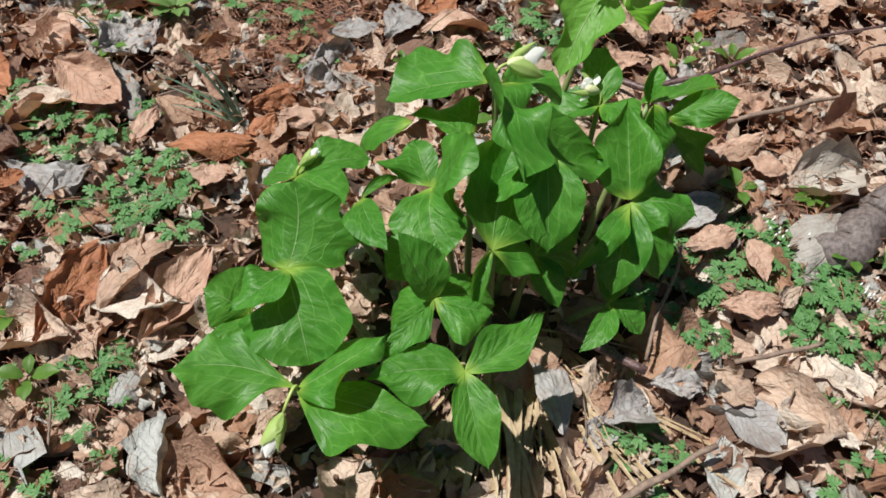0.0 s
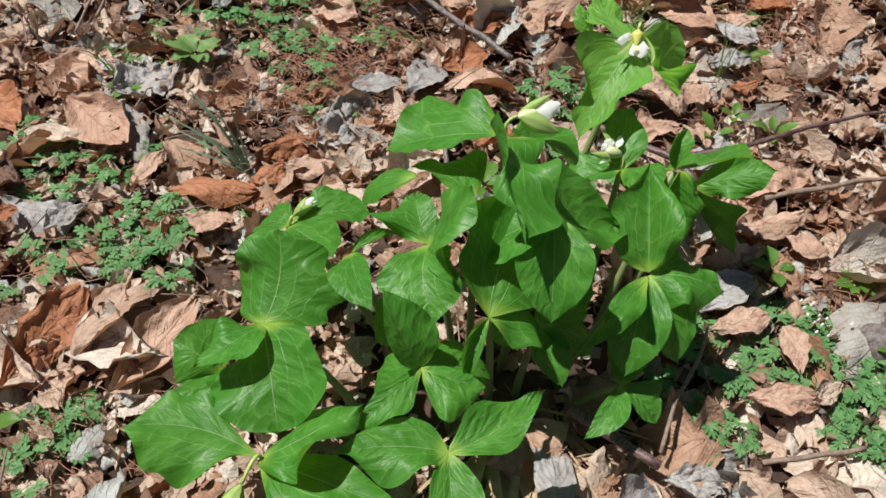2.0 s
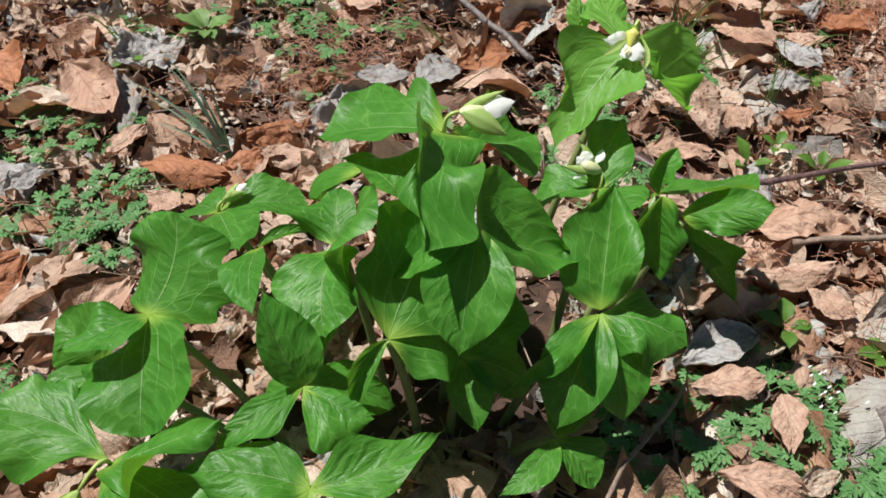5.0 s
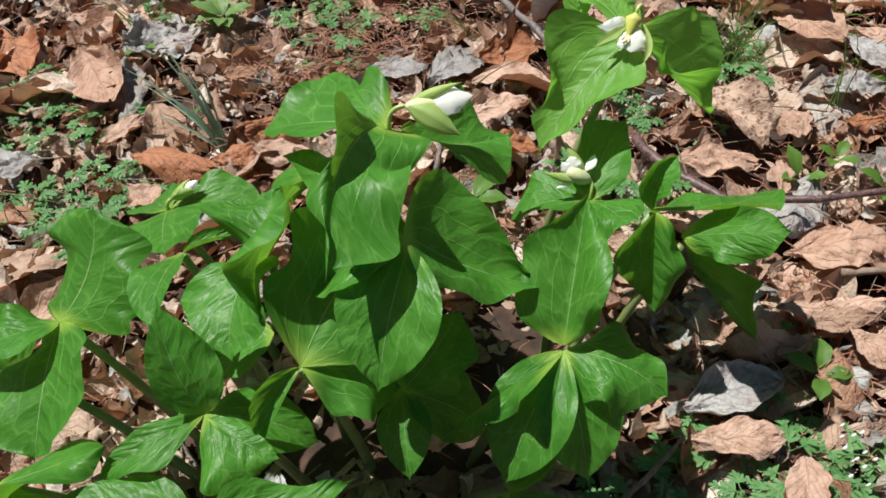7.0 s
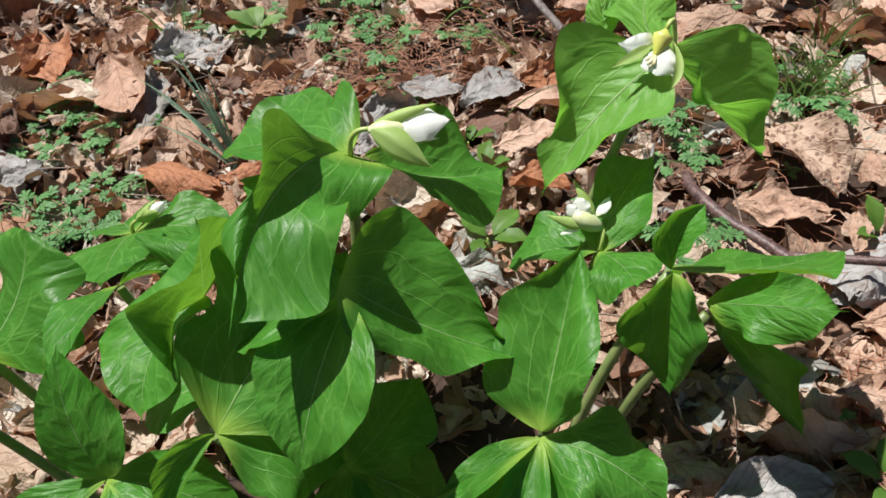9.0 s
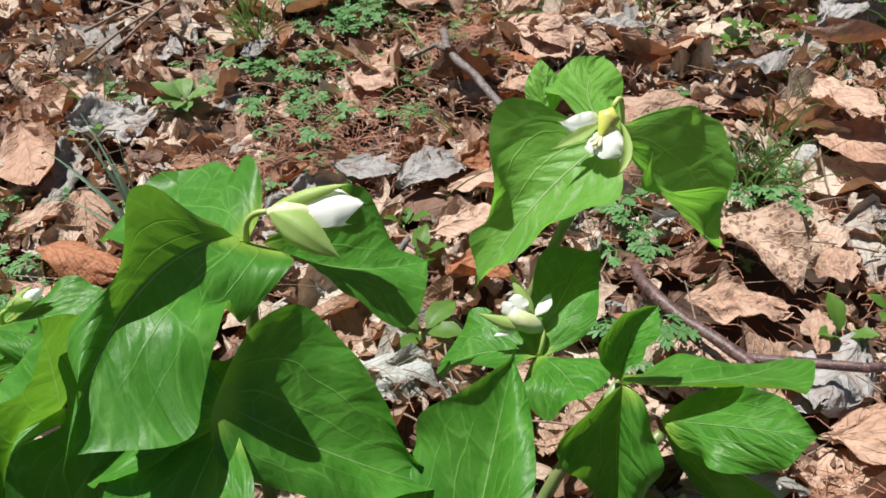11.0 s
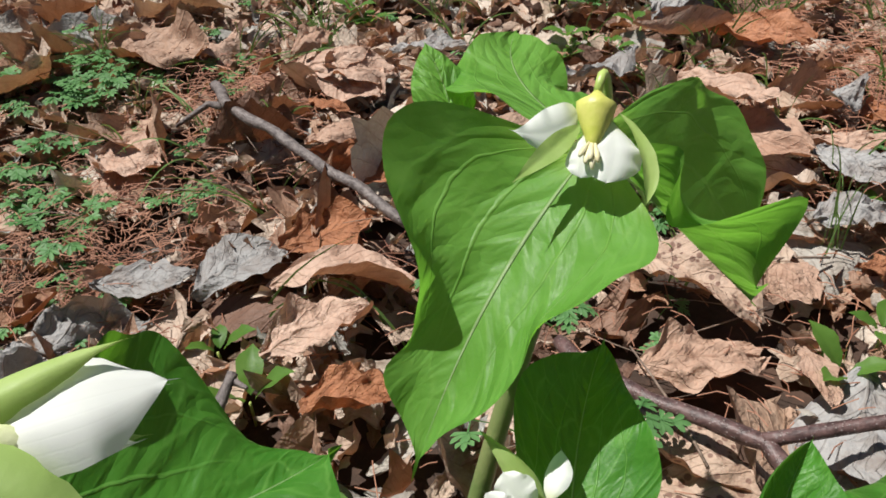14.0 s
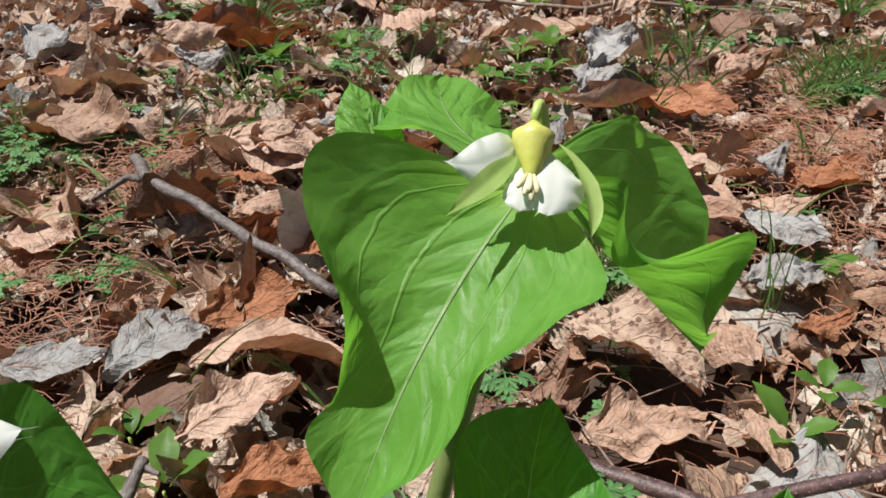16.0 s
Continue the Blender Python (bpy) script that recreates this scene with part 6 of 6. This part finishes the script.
for k, (ax, ay, bx, by) in enumerate(((-0.214, 1.541, -0.101, 1.481), (-0.039, 1.556, 0.06, 1.653), (-0.044, 1.629, -0.008, 1.779), (-0.081, 1.293, -0.07, 1.424), (-0.148, 1.381, -0.074, 1.426), (-0.09, 1.523, 0.058, 1.667), (0.106, 1.228, 0.172, 1.21), (0.081, 1.224, 0.183, 1.209), (-0.059, 1.555, 0.082, 1.639), (-0.181, 1.51, -0.09, 1.475), (-0.047, 1.569, 0.035, 1.651))):
    blade_foot = Vector((bx, by, ground_height(bx, by)))
    long_blade = thing("grass_tuft", blade_foot, "single long thin green grass blade arching over litter", "grass", "grass tufts in the litter")
    end = Vector((ax - bx, ay - by, 0.05))
    pts = bend((0, 0, 0.0), (end.x * 0.35, end.y * 0.35, 0.085), end, 12)
    part("blade", blades_mesh("blade", [ribbon(pts, [0.0013 * (1 - 0.9 * (i / 11) ** 2) for i in range(12)], Vector((0.2, -0.5, 1.0)), 0.4)], M_GRASS), long_blade)
broad_herb(0.278, 1.669, 5, 0.022, "small yellow-green seedling in the litter", 80)
broad_herb(0.253, 1.648, 5, 0.022, "small yellow-green seedling in the litter", 81)
broad_herb(0.339, 1.696, 5, 0.022, "small yellow-green seedling in the litter", 82)
broad_herb(0.282, 1.700, 5, 0.022, "small yellow-green seedling in the litter", 83)
broad_herb(0.021, 2.024, 3, 0.03, "green round-leaved seedling in litter", 100, 0.5, 0.03)
broad_herb(0.311, 1.964, 4, 0.03, "green round-leaved seedling in litter", 101, 0.5, 0.04)
broad_herb(0.343, 1.864, 3, 0.026, "green round-leaved seedling in litter", 102, 0.5, 0.02)
broad_herb(0.187, 1.916, 3, 0.02, "green round-leaved seedling in litter", 103, 0.5, 0.02)
broad_herb(-0.030, 1.501, 4, 0.024, "bright green seedling beside a stick", 104, 0.5, 0.02)
broad_herb(0.010, 1.765, 4, 0.03, "green round-leaved seedling in litter", 105, 0.5, 0.02)
grass(-0.02, 1.66, 26, 0.13, "tuft of green grass blades", 2, 0.7)
grass(-0.22, 2.30, 26, 0.14, "tuft of bright green grass", 3, 0.7, 0.002)
grass(-0.10, 2.32, 18, 0.12, "tuft of bright green grass", 4, 0.7, 0.002)
grass(0.56, 1.95, 22, 0.12, "tuft of bright green grass", 5, 0.9, 0.002)
grass(0.50, 1.88, 12, 0.12, "tuft of bright green grass", 6, 0.9, 0.002)
grass(0.62, 1.60, 12, 0.09, "tuft of thin green grass", 7, 0.8, 0.0012)
grass(0.52, 1.34, 9, 0.13, "thin upright green grass stalks", 8, 0.25, 0.0011)
grass(0.50, 1.20, 8, 0.07, "tuft of thin green grass", 9, 0.9, 0.0012)
grass(0.40, 1.32, 10, 0.08, "tuft of thin green grass", 10, 0.9, 0.0012)
grass(0.88, 2.25, 40, 0.12, "dense tuft of green grass", 11, 0.8, 0.002)
grass(1.0, 2.35, 40, 0.12, "dense tuft of green grass", 12, 0.8, 0.002)
grass(0.10, 1.80, 8, 0.20, "long thin arching grass blades", 13, 1.0, 0.0011)
grass(0.02, 1.35, 6, 0.15, "long thin arching grass blades", 14, 1.0, 0.0010)
grass(0.06, 1.20, 5, 0.11, "long thin arching grass blades", 15, 1.0, 0.0013)
grass(-0.30, 1.62, 14, 0.10, "tuft of thin green grass", 16, 0.8, 0.0012)
grass(-0.429, 1.481, 22, 0.12, "tuft of green grass blades", 30, 0.6, 0.0018)
grass(0.375, 1.474, 16, 0.10, "tuft of bright green grass", 31, 0.9, 0.0016)
grass(0.383, 1.584, 14, 0.09, "tuft of bright green grass", 32, 1.0, 0.0014)
grass(0.421, 1.846, 12, 0.12, "tuft of bright green grass", 33, 1.0, 0.0016)
grass(0.656, 1.78, 26, 0.10, "tuft of thin green grass", 34, 0.9, 0.0012)
grass(-0.128, 2.039, 24, 0.12, "tuft of bright green grass", 90, 0.8, 0.0022)
grass(-0.067, 1.924, 12, 0.09, "tuft of bright green grass", 91, 0.9, 0.0018)
grass(0.498, 1.737, 18, 0.1, "tuft of bright green grass", 92, 0.9, 0.0016)
grass(0.543, 1.795, 14, 0.1, "tuft of bright green grass", 93, 0.9, 0.0016)
grass(0.718, 1.812, 30, 0.1, "tuft of thin green grass", 94, 0.8, 0.0012)
grass(0.762, 1.838, 30, 0.1, "tuft of thin green grass", 95, 0.8, 0.0012)
grass(0.712, 1.888, 24, 0.1, "tuft of thin green grass", 96, 0.8, 0.0012)
grass(0.555, 2.001, 10, 0.12, "tuft of thin green grass", 97, 0.6, 0.0014)
grass(0.170, 2.044, 12, 0.09, "tuft of thin green grass", 98, 0.8, 0.0014)
grass(-0.168, 1.432, 10, 0.09, "tuft of thin green grass", 99, 1.0, 0.0011)
grass(-0.115, 1.633, 8, 0.12, "tuft of thin green grass", 100, 1.0, 0.0011)
grass(-0.375, 1.436, 30, 0.11, "tuft of thin green grass", 60, 0.85, 0.0018)
grass(-0.412, 1.448, 14, 0.09, "tuft of thin green grass", 61, 0.85, 0.0014)
grass(-0.192, 1.516, 10, 0.09, "tuft of thin green grass", 62, 0.85, 0.0012)
grass(0.370, 1.390, 26, 0.1, "tuft of thin green grass", 63, 0.85, 0.0013)
grass(0.382, 1.414, 22, 0.1, "tuft of thin green grass", 64, 0.85, 0.0012)
grass(0.406, 1.403, 18, 0.09, "tuft of thin green grass", 65, 0.85, 0.0012)
grass(0.351, 1.412, 14, 0.1, "tuft of thin green grass", 66, 0.85, 0.0012)
grass(0.440, 1.677, 16, 0.09, "tuft of thin green grass", 67, 0.85, 0.0014)
grass(-0.029, 1.494, 14, 0.08, "tuft of thin green grass", 68, 0.85, 0.0014)
grass(0.306, 1.711, 12, 0.07, "tuft of thin green grass", 69, 0.85, 0.0014)
grass(-0.471, 1.191, 10, 0.12, "tuft of thin green grass", 70, 0.85, 0.0016)
broad_herb(0.265, 1.82, 6, 0.03, "yellow-green clover-like seedling in the litter", 40, 0.4, 0.03)
broad_herb(0.315, 1.850, 5, 0.028, "yellow-green clover-like seedling in the litter", 41, 0.4, 0.03)
broad_herb(0.476, 1.953, 5, 0.03, "green round-leaved seedling in litter", 42, 0.4, 0.03)
herb(-0.291, 1.567, 8, 0.03, 0.045, seed=300)
herb(0.608, 1.478, 5, 0.024, 0.03, "blue-green divided herb leaves", seed=301)
GRASSY = [(-0.122, 1.987, 0.13, 20), (-0.126, 2.095, 0.13, 20), (0.451, 1.684, 0.11, 12), (0.485, 1.737, 0.12, 12), (0.69, 1.788, 0.09, 22), (0.729, 1.801, 0.09, 22), (0.769, 1.838, 0.10, 24), (0.735, 1.888, 0.10, 24), (0.79, 1.917, 0.10, 24), (0.508, 1.595, 0.09, 7), (0.50, 1.516, 0.10, 6), (0.244, 1.874, 0.10, 8), (-0.074, 1.694, 0.10, 5), (0.63, 1.859, 0.08, 8), (0.546, 1.445, 0.12, 5)]
for k, (x, y, tall, n) in enumerate(GRASSY):
    grass(x, y, n, tall, "tuft of thin green grass in the litter", 200 + k, 0.85, 0.0013)
for k, (x, y) in enumerate([(0.021, 2.024), (0.303, 1.933), (0.347, 1.85), (0.282, 1.698), (-0.031, 1.496), (-0.009, 1.776), (0.366, 1.732)]):
    broad_herb(x, y, 4, 0.03, "pale green round-leaved seedling in litter", 240 + k, 0.5, 0.035)
for k in range(14):
    r = random.Random(860 + k)
    grass(r.uniform(-0.5, 1.1), r.uniform(1.3, 2.6), 9, r.uniform(0.06, 0.14), "sparse thin green grass blades", 60 + k, 0.9, 0.0011)
